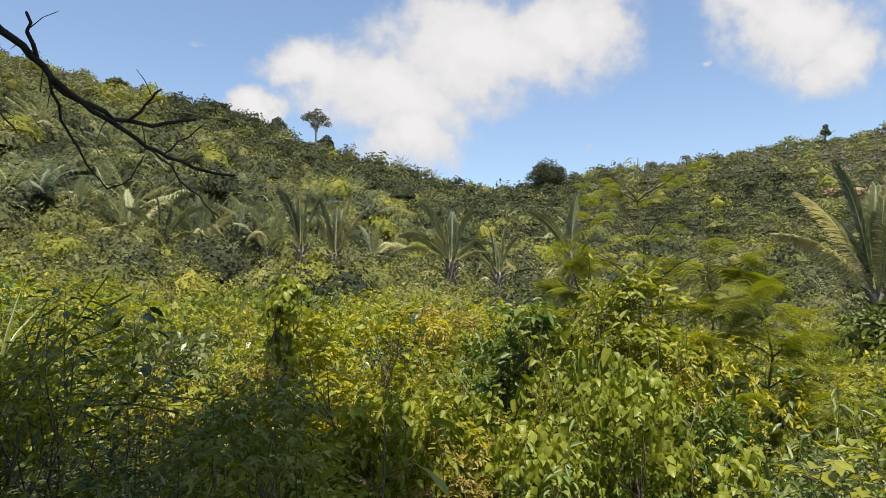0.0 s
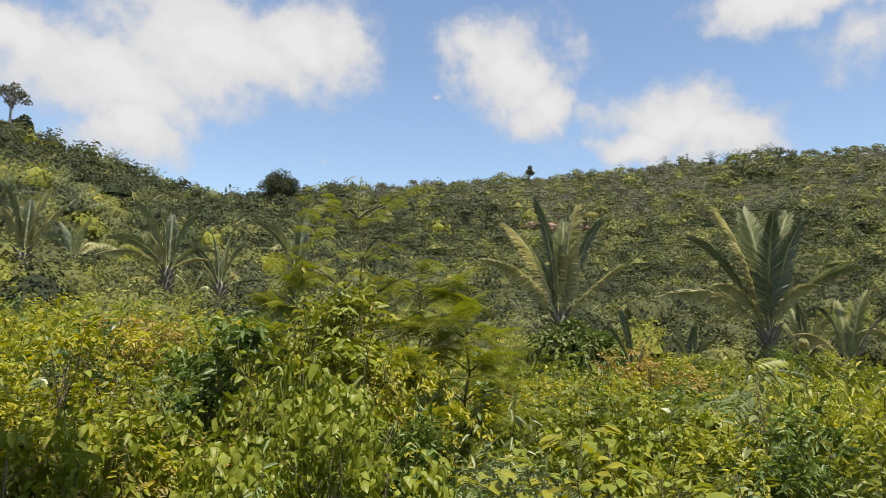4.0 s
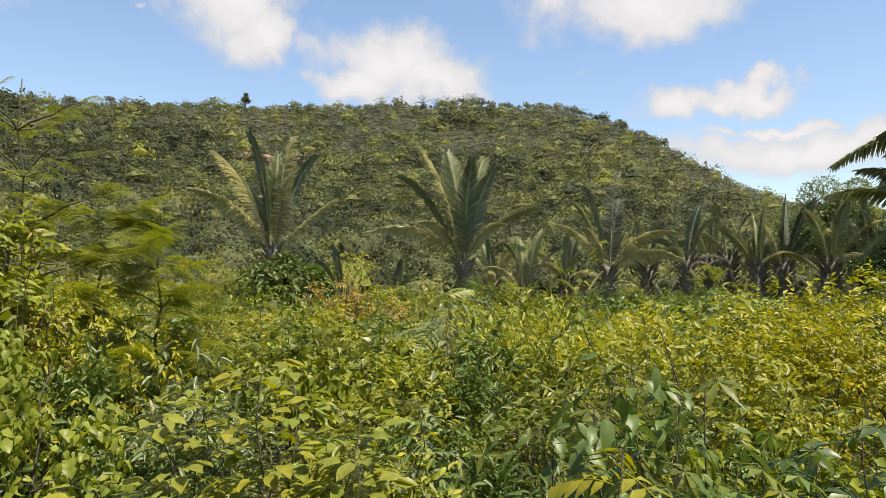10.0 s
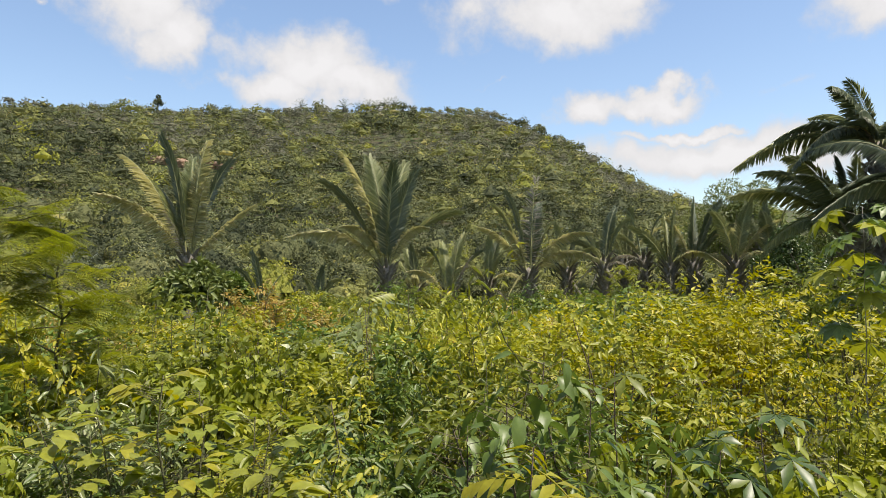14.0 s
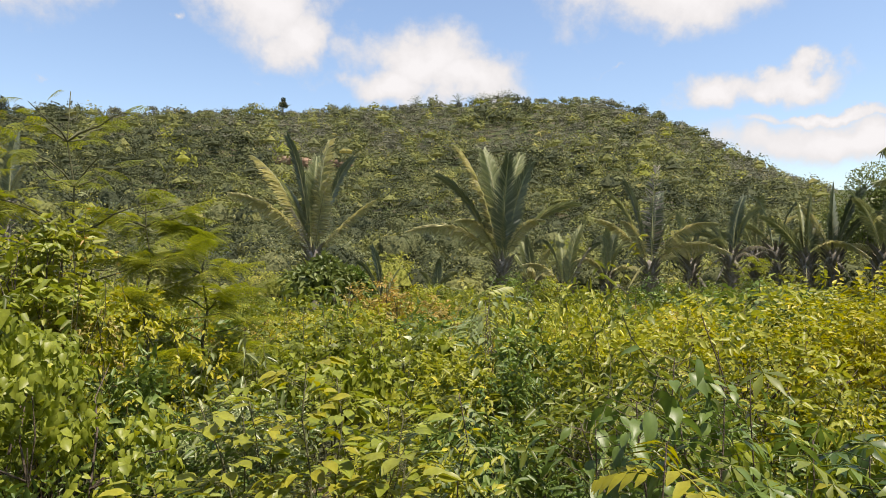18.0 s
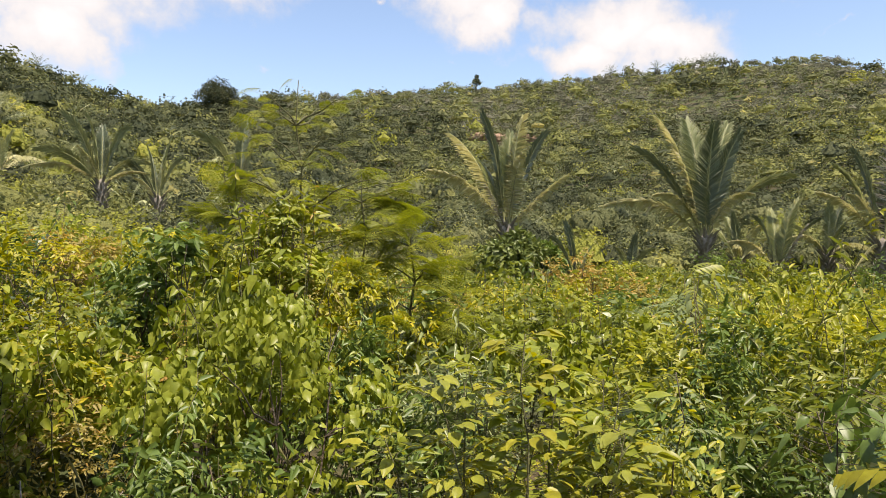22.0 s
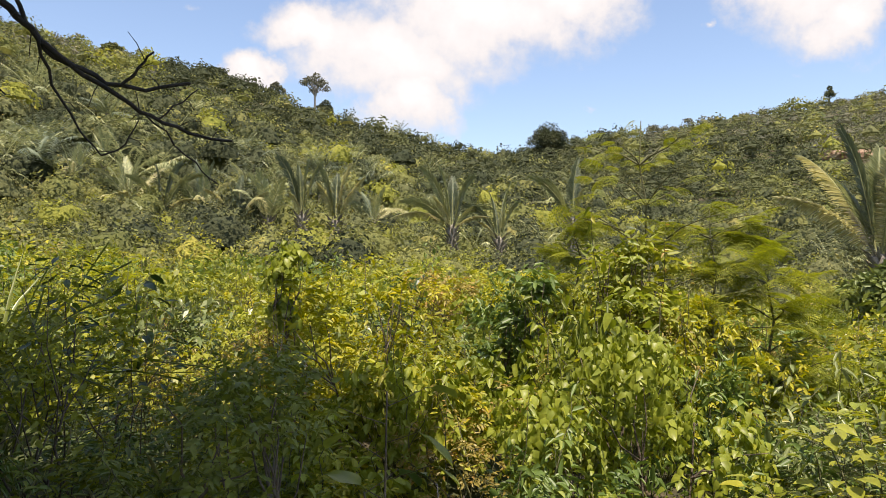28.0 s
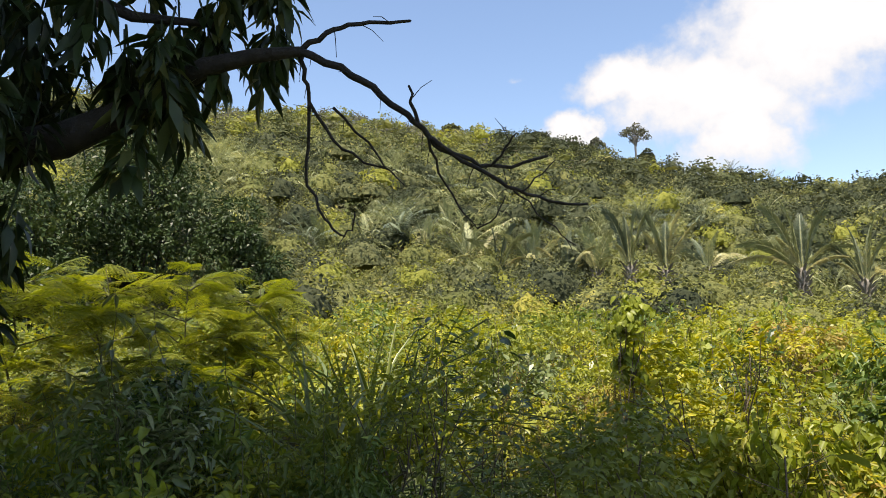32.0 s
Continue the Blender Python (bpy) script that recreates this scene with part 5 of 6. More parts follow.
def build_standouts():
    stand(4.0)
    bush("vine_clump", 12.5, 3.4, -4.6, 0.66, 3600, 0.046, "vine", "clump of light green creeper with drooping heart-shaped leaves", "climber", "droopy", 0.74, 0.45, 0, 31)
    bush("leafy_sapling", 14.3, 5.6, 4.4, 0.5, 1900, 0.085, "fresh", "dense leafy sapling with a yellowish top", "sapling", seed=32, width=0.42)
    bush("leafy_sapling", 13.6, 5.45, 5.2, 0.36, 420, 0.09, "vine", "young yellow-green shoots of a leafy sapling", "sapling", seed=33, width=0.42)
    bush("glossy_shrub", 5.3, 5.5, 2.4, 0.3, 900, 0.075, "glossy", "small dark green glossy-leaved shrub", seed=34, width=0.5)
    plume_leaf = [pinnate_mesh("silver", 0.42, 8, 0.16, 0.045, 0.5), pinnate_mesh("fresh", 0.36, 7, 0.15, 0.045, 0.4)]
    sapling("feather_leaved_herb", 46.0, 8.0, -2.2, plume_leaf, 22, 0.16, "tall herb with large shining feather-shaped leaves", "herb", seed=35, stems_n=3, lo=0.5, tilt=(-35, 30), lean=0.14)
    stand(28.0)
    bush("shade_shrub", -15.2, 2.6, -4.0, 0.5, 3600, 0.036, "mid", "dark green shrub standing in tree shade", seed=36, width=0.5, lod=0)
    bush("leafy_climber", -12.9, 5.5, 5.0, 0.24, 900, 0.07, "vine", "narrow column of yellow-green climber leaves", "climber", "droopy", 0.7, 0.4, 0, 37)
    stand(13.0)
    bush("yellow_bush", 74.0, 6.5, -3.0, 1.25, 6000, 0.055, "yellow", "wide yellow-green leafy bush", seed=38, width=0.5)
    bush("yellow_bush", 70.5, 7.6, -2.6, 0.9, 3200, 0.06, "fresh", "wide fresh green leafy bush", seed=48, width=0.5)
    bush("dark_bush", 81.8, 9.0, -0.3, 0.95, 3000, 0.075, "mid", "rounded dark green bush at the clearing's edge", seed=39, width=0.45)
    for az, d, el, n in ((37.5, 12.2, -0.8, 41), (35.0, 11.5, -1.4, 42), (-0.5, 9.5, 0.6, 43), (-3.2, 10.5, 1.2, 44), (41.0, 12.5, -2.4, 45)):
        bush("rusty_bush", az, d, el, 0.6, 1100, 0.075, "rust", "bush with orange-brown drying leaves", seed=n, width=0.5)
    # dark bushes at the palms' feet
    r = np.random.default_rng(500)
    for k in range(26):
        az = 38 + 43 * (k + r.uniform(0, 1)) / 26
        kind = ("edge", "glossy", "mid", "edge", "fresh")[int(r.integers(0, 5))]
        bush("edge_bush", az, r.uniform(21, 28), r.uniform(-2.9, -1.0), r.uniform(0.7, 1.3), 620, 0.14, kind, {"edge": "grey-green bush at the foot of the palms", "glossy": "dark glossy bush at the foot of the palms"}.get(kind, "leafy green bush at the foot of the palms"),
             seed=501 + k, lod=2)
    # mounds and slim young trees that break the level of the field
    r = np.random.default_rng(400)
    STAND.xyz = (0, 0, 0)
    kinds = ["yellow", "fresh", "mid", "yellow", "fresh", "mid", "deep", "fresh"]
    says = {"yellow": "yellow-green mounded shrub in the clearing", "fresh": "fresh green mounded shrub in the clearing", "mid": "mid-green mounded shrub in the clearing",
            "deep": "dark glossy mounded shrub in the clearing"}
    for k in range(46):
        az = -58 + 155 * (k + r.uniform(0, 1)) / 46
        dist = r.uniform(4.2, 15)
        kind = kinds[int(r.integers(0, 8))]
        droopy = r.uniform() < 0.25
        el = r.uniform(-3.6, -0.9) + (1.6 + 0.16 * dist if az < 8 else 0) * 0.8 - (2.2 if az > 30 else 0.8 if az > 20 else 0)
        bush("mounded_shrub", az, dist, el, r.uniform(0.4, 0.8), int(2300 * 6 / (dist + 3)), 0.042 + 0.0026 * dist, kind, says[kind], seed=410 + k, width=r.uniform(0.4, 0.62),
             habit="droopy" if droopy else "bushy", lod=2 if dist > 5 else 1)
    slim = {c: [leaf_mesh(c, 0.13, 0.05, 0.35, n=3), leaf_mesh(c, 0.11, 0.045, 0.5, n=3)] for c in ("fresh", "mid", "glossy", "yellow", "silver")}
    for k in range(26):
        az = -54 + 148 * (k + r.uniform(0, 1)) / 26
        dist = r.uniform(5.5, 14)
        c = ("fresh", "mid", "yellow", "glossy", "fresh", "silver")[k % 6]
        el = r.uniform(-1.6, 1.0) + (1.2 + 0.14 * dist if az < 8 else 0) - (1.8 if az > 30 else 0)
        sapling("slim_sapling", az, dist, el, slim[c], 34, 0.26, {"silver": "slim sapling with pale silvery leaves", "glossy": "slim sapling with dark glossy leaves above the shrubs"}.get(c, "slim green sapling above the shrubs"),
                seed=480 + k, stems_n=2, lo=0.5, tilt=(0, 55))
    # mimosas
    stand(4.0)
    words = "feathery yellow-green mimosa sapling above the shrubs"
    for az, d, el, rad, n, s in ((15.6, 6.6, 12.7, 1.3, 84, 61), (10.2, 6.9, 6.6, 0.75, 90, 62), (20.5, 6.3, 6.0, 0.85, 110, 63), (24.8, 6.7, 4.6, 0.8, 95, 64),
                                 (-47.0, 8.2, 6.0, 1.0, 110, 65), (-53.0, 7.6, 6.2, 1.1, 110, 66), (-58.5, 8.0, 7.0, 1.2, 110, 67), (-43.0, 8.8, 4.6, 0.9, 100, 68), (67.0, 22, 1.0, 1.1, 60, 70)):
        stand(32.0 if az < 0 else 4.0)
        mimosa(az, d, el, rad, n if s == 61 else int(n * 2.1), words, s, layers=0.5 if s == 61 else 0.25, grow=0.62 if s == 61 else 1.2 if az < 0 else 0.9)
    # saplings with single leaves
    stand(19.0)
    oval = [leaf_mesh("yellow", 0.075, 0.038, 0.35, 0.42), leaf_mesh("vine", 0.09, 0.046, 0.4, 0.42), leaf_mesh("fresh", 0.08, 0.042, 0.3, 0.42), leaf_mesh("vine", 0.06, 0.032, 0.3, 0.42)]
    sapling("broadleaf_sapling", 32.0, 2.2, -7.6, oval, 700, 0.17, "yellow-green sapling with broad pointed leaves", seed=71, stems_n=8, lo=0.25, tilt=(-32, 12), lean=0.16, stem_mat="twig")
    sapling("broadleaf_sapling", 27.0, 2.35, -11.5, oval, 320, 0.15, "yellow-green sapling with broad pointed leaves", seed=72, stems_n=6, lo=0.25, tilt=(-32, 12), lean=0.14, stem_mat="twig")
    big = [leaf_mesh("glossy", 0.09, 0.042, 0.5, 0.45), leaf_mesh("glossy", 0.075, 0.036, 0.4, 0.45), leaf_mesh("glossy", 0.085, 0.04, 0.6, 0.45)]
    sapling("mango_sapling", 61.5, 2.35, -7.2, big, 340, 0.27, "sapling with long glossy dark green leaves", seed=73, stems_n=7, lo=0.35, tilt=(-15, 50), lean=0.15, size=(0.7, 1.15))
    stand(32.0)
    whorl = [leaf_mesh("deep", 0.15, 0.05, 0.2, n=3), leaf_mesh("deep", 0.12, 0.045, 0.3, n=3), leaf_mesh("glossy", 0.13, 0.045, 0.25, n=3)]
    sapling("whorled_sapling", -27.6, 5.0, 2.0, whorl, 80, 0.22, "dark whorl-leaved sapling among yellow shrubs", seed=74, stems_n=1, lo=0.3, tilt=(-20, 22))
    sapling("whorled_sapling", -23.0, 5.0, 0.6, whorl, 110, 0.34, "dark whorl-leaved sapling among yellow shrubs", seed=75, stems_n=2, lo=0.4, tilt=(-20, 22))
    stand(28.0)
    sapling("round_leaved_sapling", -4.8, 1.42, -8.6, [leaf_mesh("mid", 0.095, 0.062, 0.2), leaf_mesh("deep", 0.085, 0.06, 0.3)], 80, 0.2, "shaded sapling with round leaves on thin stems", seed=76, stems_n=4, lo=0.3, tilt=(-30, 45), lean=0.08)
    sapling("pale_sapling", -42.0, 9.0, 5.0, [leaf_mesh("silver", 0.2, 0.11, 0.3)], 34, 0.2, "pale silvery-leaved sapling beside dark trees", seed=77, stems_n=1, lo=0.3, tilt=(0, 40))
    stand(13.0)
    sapling("pinnate_seedling", 59.5, 1.75, -14.2, [pinnate_mesh("yellow", 0.24, 6, 0.10, 0.036, 0.45)], 9, 0.06, "seedling with bright yellow feathered leaves", "seedling", seed=78, stems_n=1, lo=0.6, tilt=(-20, 25))
    sapling("pinnate_seedling", 42.9, 2.55, -10.4, [pinnate_mesh("silver", 0.12, 5, 0.05, 0.02, 0.3)], 12, 0.04, "seedling with silvery feathered leaves", "seedling", seed=79, stems_n=1, lo=0.6, tilt=(-15, 25))

    # palmate leaves: fingers round one point
    def palmate(kind, reach, fingers, width):
        g = Geo()
        a = np.linspace(-2.5, 2.5, fingers)
        axis = np.stack([np.cos(a), np.sin(a), -0.15 + 0 * a], -1)
        ln = reach * np.interp(np.abs(a), [0, 2.5], [1.0, 0.6])
        leaves(g, np.zeros((fingers, 3)) + [reach * 0.35, 0, 0], axis, np.array([[0, 0, 1.0]]), ln, width, 0, fold=0.15, droop=0.3, heart=0.55)
        tube(g, [(-0.05, 0, -0.02), (reach * 0.2, 0, 0.01), (reach * 0.35, 0, 0)], [0.003, 0.0025, 0.002], 4)
        return g.mesh("leaf", LEAF[kind])

    sapling("cassava_plant", 66.0, 2.5, -7.9, [palmate("glossy", 0.13, 7, 0.032), palmate("mid", 0.11, 6, 0.03)], 36, 0.3, "cassava plant with green finger-shaped leaves", "plant", seed=81, stems_n=3, lo=0.45, tilt=(0, 40), lean=0.12)
    sapling("cassava_plant", 76.7, 2.95, -10.3, [palmate("deep", 0.14, 7, 0.04)], 22, 0.22, "dark green cassava plant low among the shrubs", "plant", seed=82, stems_n=2, lo=0.5, tilt=(0, 40), lean=0.1)
    sapling("cecropia_sapling", 83.6, 5.2, 4.6, [palmate("fresh", 0.22, 9, 0.085), palmate("glossy", 0.2, 9, 0.08)], 16, 0.3, "young cecropia with large lobed leaves", "sapling", seed=83, stems_n=1, lo=0.55, tilt=(0, 35), stem_mat="grey")

    stand(32.0)
    # tall grass tuft, every blade a part
    r = np.random.default_rng(90)
    grass = new("tall_grass")
    grass.matrix_basis = Matrix.Translation(spot(-34.3, 6.0))
    hh = 1.12 * top_z(6.0, 3.3) - spot(-34.3, 6.0).z
    blades = []
    for k in range(4):
        g = Geo()
        f = np.linspace(0, 1, 9)
        c = 0.15 + 0.3 * k
        x, z = c * f ** 2.2 * 0.9, f - 0.35 * c * f ** 3
        w = 0.010 * np.sin(np.pi * np.clip(f * 0.9 + 0.1, 0, 1)) + 0.001
        v = np.concatenate([np.stack([x, -w, z + 0.004], -1), np.stack([x + 0.004, 0 * w, z], -1), np.stack([x, w, z + 0.004], -1)])
        g.add(v, None, [(i + o, i + 1 + o, i + 10 + o, i + 9 + o) for o in (0, 9) for i in range(8)])
        blades.append(g.mesh("blade", LEAF["silver" if k % 2 else "mid"]))
    for k in range(95):
        s = hh * r.uniform(0.55, 1.05)
        part("blade", blades[k % 4], grass, m=Matrix.Translation((*r.normal(0, 0.14, 2), -0.03)) @ pose(0, 0, 0, r.uniform(-12, 12), r.uniform(-5, 20), r.uniform(0, 360)) @ Matrix.Diagonal((s, s, s, 1)))
    tagged(grass, "tuft of tall pale green grass blades", "grass")

    stand(28.0)
    # dry twigs lying in the shrubs
    for az, d, s in ((6.5, 2.15, 1.0), (-8.0, 2.9, 0.8), (3.0, 2.6, 0.9), (20.0, 2.3, 0.75), (37.5, 2.2, 0.7), (45.0, 2.3, 0.85), (53.0, 2.1, 0.75)):
        ob = new("dry_branch")
        at = spot(az, d)
        ob.matrix_basis = Matrix.Translation(at)
        g = Geo()
        for k in range(16):
            a = r.uniform(0, 6.28)
            o = np.array([*r.normal(0, 0.12, 2), 0.0])
            e = o + np.array([math.cos(a) * 0.4 * s, math.sin(a) * 0.4 * s, r.uniform(0.35, 0.95) * s])
            line = bend(o - [0, 0, 0.03], e, sag=-0.12, wander=0.02, n=6, r=r)
            tube(g, line, np.linspace(0.006, 0.002, 6), 4)
            tube(g, bend(line[3], line[3] + r.normal(0, 0.15, 3), n=3, r=r), [0.003, 0.002, 0.001], 3)
        part("twig_tangle", g.mesh("twig_tangle", BARK["dry"]), ob)
        tagged(ob, "tangle of bare dry twigs between green shrubs", "branch")


build_standouts()


# ---- trees ----
def tree(name, az, dist, top_el, crown_r, lobes, tufts, size, kind, label, seed, bark="brown", foot=0.3, width=0.5, sparse=False, lod=1, droop=0.2, squash=0.85, trunk_r=None, fall=0.78):
    """Tapered trunk, limbs to every lobe and a crown of many leaf tufts with gaps between the lobes."""
    r = np.random.default_rng(seed)
    at = spot(az, dist)
    h = top_z(dist, top_el) - at.z
    ob = new(name)
    ob.matrix_basis = Matrix.Translation(at)
    wood, green = Geo(), Geo()
    tr = trunk_r or h * 0.022
    fork = h * foot
    tube(wood, bend((0, 0, -0.4), (r.normal(0, 0.1), r.normal(0, 0.1), fork), wander=0.03, n=6, r=r), np.linspace(tr * 1.3, tr, 6), 9)
    cs = []
    for k in range(lobes):
        a = 2.4 * k + r.uniform(-0.4, 0.4)
        q = math.sqrt((k + 0.2) / lobes) * crown_r * 0.72
        lr = crown_r * r.uniform(0.32, 0.5) * (0.6 if sparse else 1.0)
        zc = h - lr * squash - (h - fork) * (fall * (q / crown_r) ** 2 + r.uniform(0, 0.35) * (k > 0))
        c = np.array([math.cos(a) * q, math.sin(a) * q, max(zc, fork * 0.8)])
        cs.append((c, lr))
        tube(wood, bend((0, 0, fork * r.uniform(0.8, 1.0)), c, sag=-0.08 * crown_r, wander=0.05 * crown_r, n=7, r=r), np.linspace(tr * 0.55, tr * 0.1, 7), 6)
    which = r.integers(0, lobes, tufts)
    c = np.array([x[0] for x in cs])[which]
    s = np.array([x[1] for x in cs])[which]
    d = unit(r.normal(0, 1, (tufts, 3)) + [0, 0, 0.3])
    lump = 1 + 0.2 * np.sin(d[:, 0] * 6 + which) * np.sin(d[:, 1] * 5)
    pos = c + d * (s * lump * r.uniform(0.72, 1.08, tufts))[:, None] * [1, 1, squash]
    axis = unit(d + r.normal(0, 0.5, (tufts, 3)) + [0, 0, -0.35])
    norm = unit(d * 0.9 + r.normal(0, 0.35, (tufts, 3)) + [0, 0, 0.35])
    ln = size * r.uniform(0.6, 1.3, tufts)
    leaves(green, pos - axis * ln[:, None] * 0.4, axis, norm, ln, ln * width, lod, droop=droop)
    part("trunk", wood.mesh("trunk", BARK[bark]), ob)
    part("crown", green.mesh("crown", LEAF[kind]), ob)
    return tagged(ob, label, "tree")


def build_trees():
    stand(32.0)
    tree("mango_tree", -51.5, 27, 17.6, 3.6, 24, 26000, 0.17, "mango_far", "large dense dark green mango tree", 201, "dark", 0.12, 0.42, lod=2)
    tree("mango_tree", -43.6, 25, 11.8, 1.9, 12, 12000, 0.16, "mango_far", "smaller dense dark green mango tree", 202, "dark", 0.1, 0.42, lod=2)
    tree("mango_tree", -58.5, 24, 12.5, 2.6, 14, 14000, 0.17, "mango_far", "dense dark green mango tree", 203, "dark", 0.1, 0.42, lod=2)
    tree("edge_tree", 74.6, 37, 7.2, 2.3, 16, 15000, 0.13, "edge", "green broad-crowned tree behind the palms", 204, "grey", 0.3, lod=2)
    tree("edge_tree", 76.6, 36, 7.0, 1.5, 9, 5000, 0.13, "edge", "open-crowned tree beside a broader one behind the palms", 205, "grey", 0.35, lod=2)
    tree("edge_tree", 78.6, 31, 3.6, 1.3, 12, 7000, 0.12, "deep", "dark narrow tree beside the tall palm", 206, "brown", 0.15, lod=2)
    tree("edge_tree", 88.5, 30, 8.0, 3.2, 12, 9000, 0.15, "edge", "green tree at the clearing's edge", 207, "brown", 0.25, lod=2)
    tree("edge_tree", 95.0, 26, 7.0, 3.0, 12, 8000, 0.15, "edge", "green tree at the clearing's edge", 208, "brown", 0.25, lod=2)
    tree("edge_tree", 82.5, 40, 6.4, 3.0, 14, 10000, 0.15, "edge", "green tree at the clearing's edge", 221, "brown", 0.2, lod=2)
    tree("edge_tree", 85.5, 36, 6.0, 2.8, 14, 5000, 0.24, "deep", "dark green tree at the clearing's edge", 222, "brown", 0.15, lod=2)
    tree("edge_tree", 92.0, 38, 7.0, 3.2, 14, 9000, 0.15, "edge", "green tree at the clearing's edge", 223, "brown", 0.2, lod=2)
    tree("broad_leaved_tree", 32.9, 26, 1.4, 1.3, 10, 1800, 0.3, "edge", "small grey-green tree with large leaves under a palm", 209, "grey", 0.45, 0.42)
    tree("broad_leaved_tree", 35.2, 27, 0.4, 1.0, 7, 1100, 0.28, "glossy", "small dark tree with large glossy leaves", 210, "grey", 0.4, 0.42)
    tree("ridge_tree", -10.6, 196, 17.0, 5.2, 22, 1300, 0.5, "scrub_dry_haze", "tall pale sparse tree on the ridge", 211, "grey", 0.6, 0.7, True, 2, squash=0.5, trunk_r=0.28)
    tree("ridge_tree", -13.8, 196, 16.2, 3.0, 9, 420, 0.7, "scrub_dry_haze", "thin pale tree on the ridge", 212, "grey", 0.45, 0.7, True, 2)
    tree("ridge_tree", -9.8, 193, 14.9, 2.6, 10, 900, 0.8, "scrub_dark", "dark green tree below a pale one on the ridge", 213, "brown", 0.3, 0.7, False, 2)
    # scrub_dark, paler than deep, puts haze into the saddle tree's colour
    tree("ridge_tree", 8.7, 226, 13.1, 6.8, 20, 11000, 0.45, "scrub_dark", "round dark green tree on the saddle of the ridge", 214, "dark", 0.15, 0.7, False, 2, fall=0.42)
    tree("ridge_tree", 29.6, 322, 13.9, 2.0, 6, 260, 1.1, "scrub_dark", "lone small tree on the ridge", 215, "brown", 0.4, 0.7, False, 2)
    tree("ridge_tree", -18.8, 193, 17.0, 3.4, 9, 900, 0.9, "scrub_dark", "rounded dark tree on the ridge", 219, "brown", 0.3, 0.7, False, 2)
    tree("ridge_tree", -26.0, 188, 17.9, 3.0, 9, 800, 0.9, "scrub", "rounded tree on the ridge", 220, "brown", 0.3, 0.7, False, 2)


build_trees()


# ---- the dark tree overhead, with its bare branch ----
def ray_point(az, el, d):
    return np.array(heading(az, el)) * d + np.array(STAND) + [0, 0, EYE]


def build_overhead_tree():
    r = np.random.default_rng(250)
    stand(32.0)
    ob = new("shade_tree")
    foot = Vector((-4.2, -1.2, float(ground(-4.2, -1.2))))
    ob.matrix_basis = Matrix.Translation(foot)
    off = np.array(foot)
    wood = Geo()
    tube(wood, bend((0, 0, -0.3), (0.15, 0.1, 3.0), wander=0.04, n=8, r=r), np.linspace(0.3, 0.2, 8), 12)
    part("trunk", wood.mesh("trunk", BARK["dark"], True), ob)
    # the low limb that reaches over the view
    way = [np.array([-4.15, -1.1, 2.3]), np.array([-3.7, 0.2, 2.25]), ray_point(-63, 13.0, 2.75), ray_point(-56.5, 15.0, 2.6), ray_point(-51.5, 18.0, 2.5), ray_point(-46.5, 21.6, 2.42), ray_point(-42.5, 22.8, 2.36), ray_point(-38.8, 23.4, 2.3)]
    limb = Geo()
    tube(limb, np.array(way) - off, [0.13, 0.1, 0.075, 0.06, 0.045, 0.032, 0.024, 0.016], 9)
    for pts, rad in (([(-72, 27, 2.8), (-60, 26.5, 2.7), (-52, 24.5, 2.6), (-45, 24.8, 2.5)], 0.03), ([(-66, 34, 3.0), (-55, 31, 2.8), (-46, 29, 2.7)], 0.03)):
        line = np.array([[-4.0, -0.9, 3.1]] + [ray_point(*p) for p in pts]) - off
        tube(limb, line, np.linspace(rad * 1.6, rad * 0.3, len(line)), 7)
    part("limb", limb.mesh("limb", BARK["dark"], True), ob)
    # bare dead branch
    dead = Geo()
    D = 2.3

    def run(points, r0, r1, start=None):
        line = np.array([ray_point(a, e, D + dd) for a, e, dd in points]) - off
        fine = np.concatenate([line[i] + (line[i + 1] - line[i]) * np.linspace(0, 1, 4)[:-1, None] for i in range(len(line) - 1)] + [line[-1:]])
        fine[1:-1] += r.normal(0, 0.004, (len(fine) - 2, 3))
        tube(dead, fine, np.linspace(r0, r1, len(fine)), 6)
        for k in range(1, len(fine) - 1, 3):
            d = r.normal(0, 1, 3)
            tube(dead, [fine[k], fine[k] + d * 0.02, fine[k] + d * 0.04 + [0, 0, -0.02]], [0.002, 0.0015, 0.001], 3)

    run([(-38.8, 23.4, 0), (-36.5, 25.0, 0), (-34.8, 25.6, 0.02), (-32, 25.9, 0.03), (-29.3, 26.0, 0.04)], 0.010, 0.005)
    run([(-38.8, 23.4, 0), (-35.5, 22.4, -0.02), (-32.6, 20.9, -0.03), (-30.3, 19.2, -0.04), (-28.7, 17.9, -0.05), (-27.2, 16.2, -0.04), (-25.9, 15.4, -0.03), (-23.5, 14.6, 0), (-20.9, 14.3, 0.02), (-17.8, 15.0, 0.04)], 0.013, 0.005)
    run([(-27.6, 16.8, -0.05), (-25.0, 15.0, -0.02), (-22.0, 13.2, 0), (-19.5, 12.0, 0.03), (-17.0, 11.1, 0.05), (-14.7, 10.9, 0.06)], 0.008, 0.004)
    run([(-28.7, 17.9, -0.05), (-29.2, 19.6, -0.06), (-29.5, 21.0, -0.07)], 0.007, 0.004)
    run([(-38.8, 23.4, 0), (-38.3, 21.3, 0.02), (-38.0, 19.6, 0.03), (-36.0, 16.6, 0.05), (-33.6, 15.0, 0.06), (-31.4, 14.3, 0.07)], 0.008, 0.003)
    run([(-38.0, 19.6, 0.03), (-38.2, 16.0, 0.05), (-37.8, 12.8, 0.07), (-36.8, 10.2, 0.09), (-35.4, 8.9, 0.1), (-34.4, 9.3, 0.1), (-34.2, 10.8, 0.1)], 0.006, 0.003)
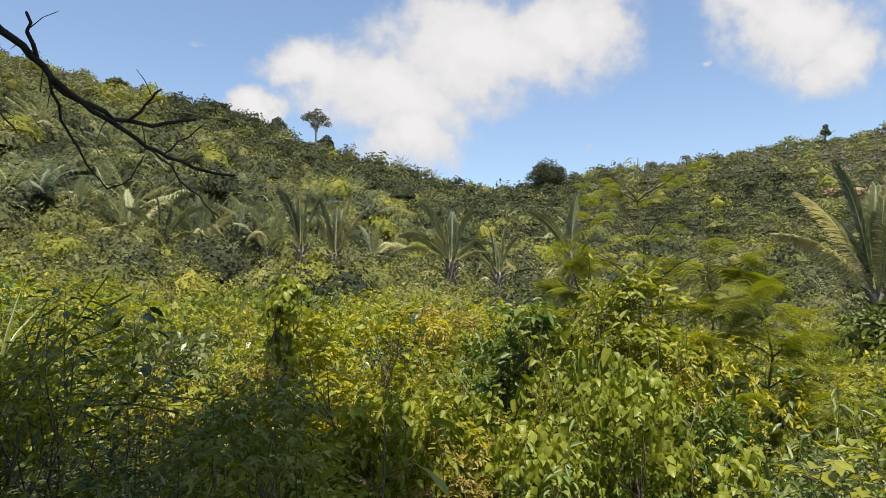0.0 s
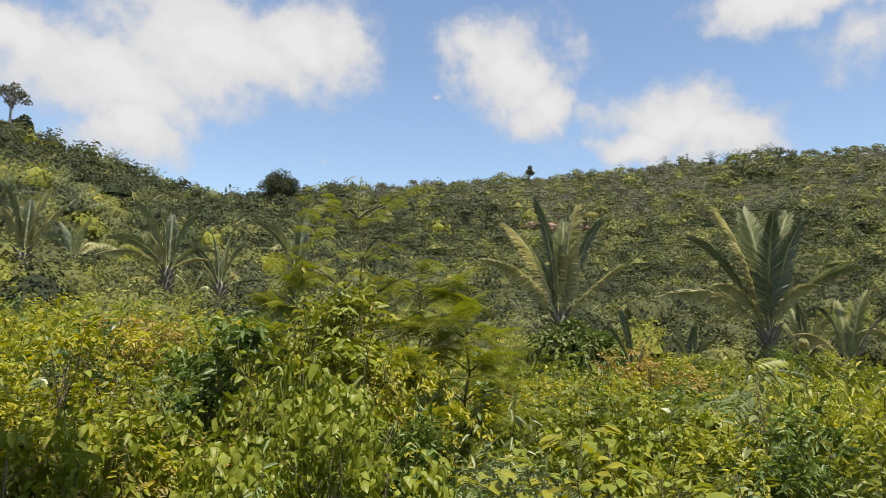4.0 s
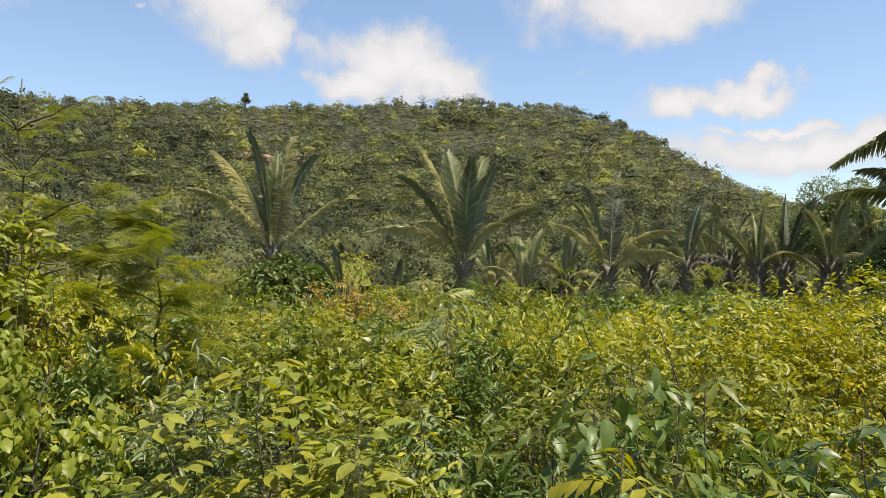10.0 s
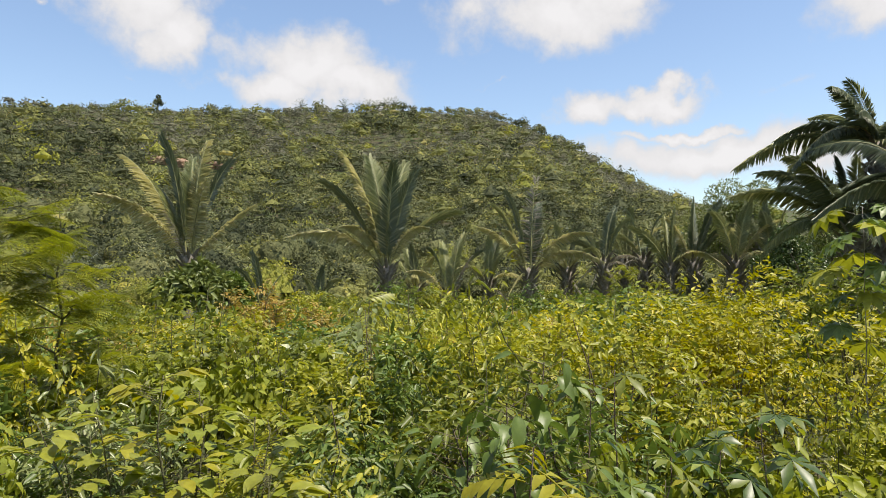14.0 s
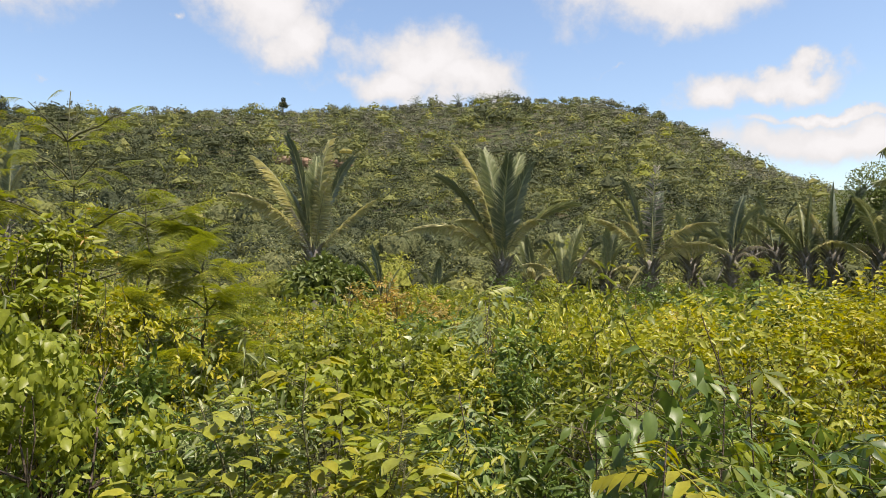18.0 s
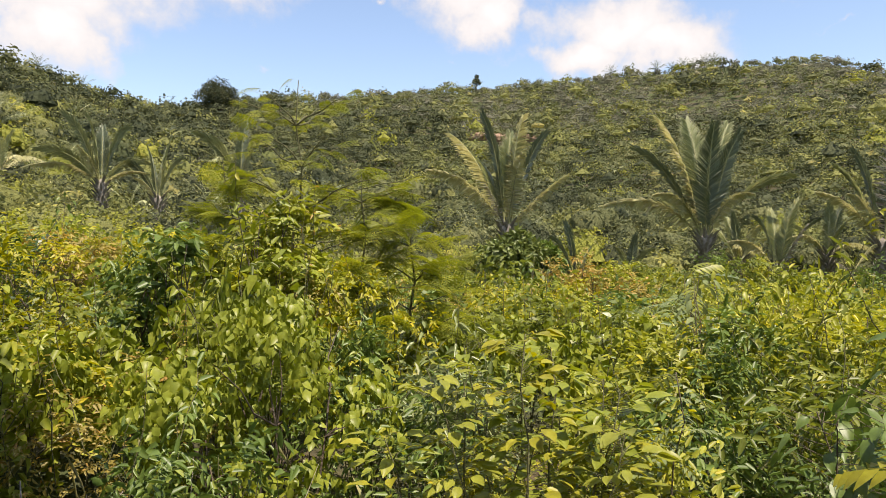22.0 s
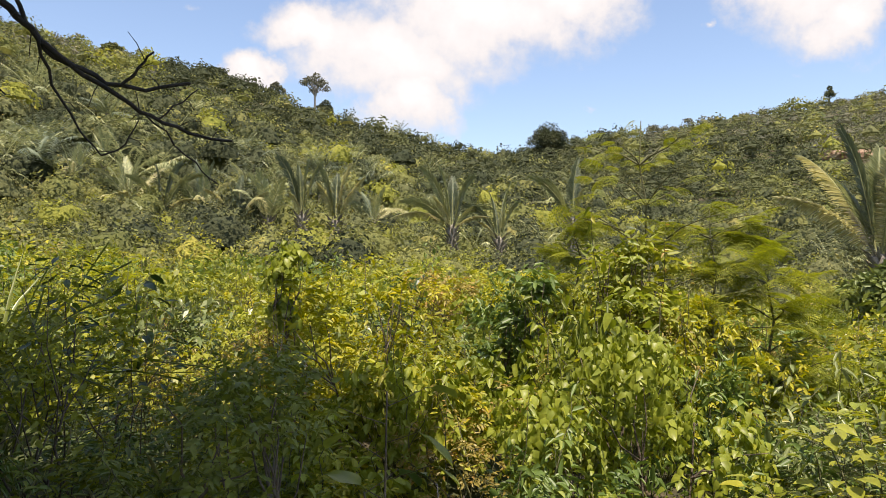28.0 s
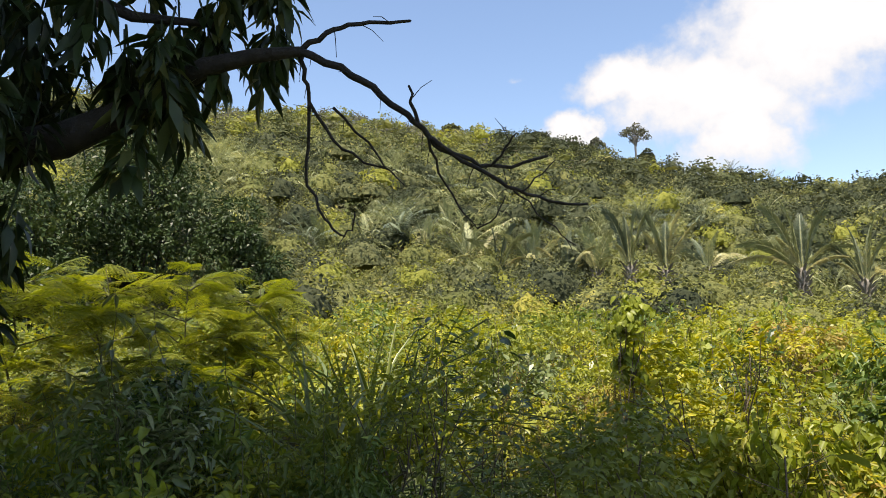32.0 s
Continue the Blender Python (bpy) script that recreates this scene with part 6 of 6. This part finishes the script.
    run([(-36.0, 19.2, 0.05), (-33.0, 16.4, 0.06), (-31.6, 14.6, 0.07), (-30.0, 13.0, 0.08)], 0.005, 0.002)
    run([(-27.9, 17.0, -0.05), (-27.0, 14.0, 0), (-25.4, 11.2, 0.02), (-23.9, 9.3, 0.03)], 0.005, 0.002)
    run([(-23.9, 9.3, 0.03), (-22.2, 10.2, 0.03), (-21.4, 12.0, 0.03)], 0.003, 0.002)
    run([(-22.6, 14.4, 0), (-21.3, 15.8, 0), (-20.3, 17.0, 0)], 0.005, 0.003)
    run([(-22.0, 13.2, 0), (-19.5, 11.2, 0.05), (-17.4, 9.0, 0.08), (-15.8, 7.6, 0.1)], 0.003, 0.002)
    run([(-20.0, 12.2, 0), (-18.4, 13.4, 0.03), (-17.2, 14.6, 0.05)], 0.003, 0.002)
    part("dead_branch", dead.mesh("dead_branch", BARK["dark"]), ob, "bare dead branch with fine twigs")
    # hanging leaf bunches on the low limb
    bunch = []
    for k in range(3):
        g = Geo()
        n = 26
        a = r.uniform(0, 6.28, n)
        axis = unit(np.stack([np.cos(a) * 0.75, np.sin(a) * 0.75, r.uniform(-1.4, -0.1, n)], -1))
        p0 = np.stack([np.cos(a) * 0.02, np.sin(a) * 0.02, r.uniform(-0.1, 0.06, n)], -1)
        leaves(g, p0, axis, np.array([[0, 0, 1.0]]) + r.normal(0, 0.3, (n, 3)), r.uniform(0.09, 0.155, n), 0.036, 0, fold=0.2, droop=0.3, heart=0.42)
        tube(g, [(0, 0, 0.12), (0, 0, 0), (0, 0, -0.1)], [0.004, 0.004, 0.003], 5)
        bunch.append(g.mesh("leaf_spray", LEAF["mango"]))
    spots = []
    for _ in range(52):
        az = r.uniform(-72, -39.5)
        hi = 31
        lo = np.interp(az, [-72, -62, -58, -54, -50, -46, -42, -40], [2, 3, 9, 13, 15.5, 18, 20.5, 22])
        spots.append(ray_point(az, r.uniform(lo + 1.5, hi), r.uniform(2.35, 3.1)))
    for _ in range(66):
        az = r.uniform(-80, -59)
        spots.append(ray_point(az, r.uniform(2, 26), r.uniform(2.6, 3.4)))
    for p in way[2:6]:
        for _ in range(4):
            spots.append(p + r.normal(0, 0.09, 3) + [0, -0.06, 0.02])
    for k, p in enumerate(spots):
        s = r.uniform(0.85, 1.15)
        part("leaf_spray", bunch[k % 3], ob, m=Matrix.Translation(p - off) @ pose(0, 0, 0, r.uniform(-20, 20), r.uniform(-20, 20), r.uniform(0, 360)) @ Matrix.Diagonal((s, s, s, 1)))
    # upper crown, above the view
    g = Geo()
    n = 52000
    d = unit(r.normal(0, 1, (n, 3))) * (r.uniform(0, 1, (n, 1)) ** 0.4)
    pos = np.array([-2.95, 0.75, 5.6]) + d * [3.35, 2.95, 1.3]
    # unseen skirt of the crown, added beside and behind the path to block skylight
    m = 7000
    a = r.uniform(math.radians(-170), math.radians(-70), m)
    q = r.uniform(4.4, 6.2, m)
    pos = np.concatenate([pos, np.stack([np.sin(a) * q, np.cos(a) * q, r.uniform(1.2, 5.5, m)], -1)])
    n = len(pos)
    axis = unit(r.normal(0, 0.6, (n, 3)) + [0, 0, -0.7])
    leaves(g, pos - off, axis, r.normal(0, 0.5, (n, 3)) + [0, 0, 1.0], r.uniform(0.2, 0.32, n), 0.09, 2)
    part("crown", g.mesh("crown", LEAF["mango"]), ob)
    boughs = Geo()
    for k in range(9):
        a = k * 0.7
        tube(boughs, bend((0.15, 0.1, 2.9), np.array([2.2 + math.cos(a) * 1.8, 2.0 + math.sin(a) * 1.7, 5.3]) - [0, 0, off[2]], sag=-0.3, wander=0.06, n=7, r=r), np.linspace(0.1, 0.02, 7), 7)
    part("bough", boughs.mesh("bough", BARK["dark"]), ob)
    tagged(ob, "dark mango tree overhead with a bare dead branch", "tree")


build_overhead_tree()


# ---- bare rock on the hillsides ----
def meet_hill(az, el):
    for r in np.arange(40, 360, 0.5):
        d = heading(az)
        if float(ground(d.x * r, d.y * r)) > EYE + r * math.tan(radians(el)):
            return r
    return 300.0


def build_rocks():
    r = np.random.default_rng(270)
    for az, el, w, h, red in ((29.8, 9.0, 3.4, 1.5, True), (31.4, 8.9, 2.6, 1.7, True), (33.2, 8.9, 3.0, 1.4, True), (34.6, 8.7, 2.2, 0.9, True), (-39.4, 15.1, 3.0, 1.5, False)):
        dist = meet_hill(az, el) - 4.0
        bm = bmesh.new()
        bmesh.ops.create_icosphere(bm, subdivisions=4, radius=1.0)
        for v in bm.verts:
            k = 1 + 0.25 * noise.noise(v.co * 1.7 + Vector((az, 0, 0))) + 0.14 * noise.noise(v.co * 4.0) + 0.12 * round(2 * noise.noise(Vector((0, 0, v.co.z * 3))))
            v.co = Vector((v.co.x * w * k, v.co.y * w * 0.6 * k, v.co.z * h * k))
        me = bpy.data.meshes.new("rock")
        bm.to_mesh(me)
        bm.free()
        me.materials.append(ROCK if red else BARK["grey"])
        at = spot(az, dist)
        at.z = EYE + dist * math.tan(radians(el))
        ob = part("rock_face", me, m=Matrix.Translation(at) @ pose(0, 0, 0, 0, 0, -az))
        tagged(ob, "bare reddish rock scarp showing through hillside scrub" if red else "grey boulder among hillside scrub", "rock")


build_rocks()
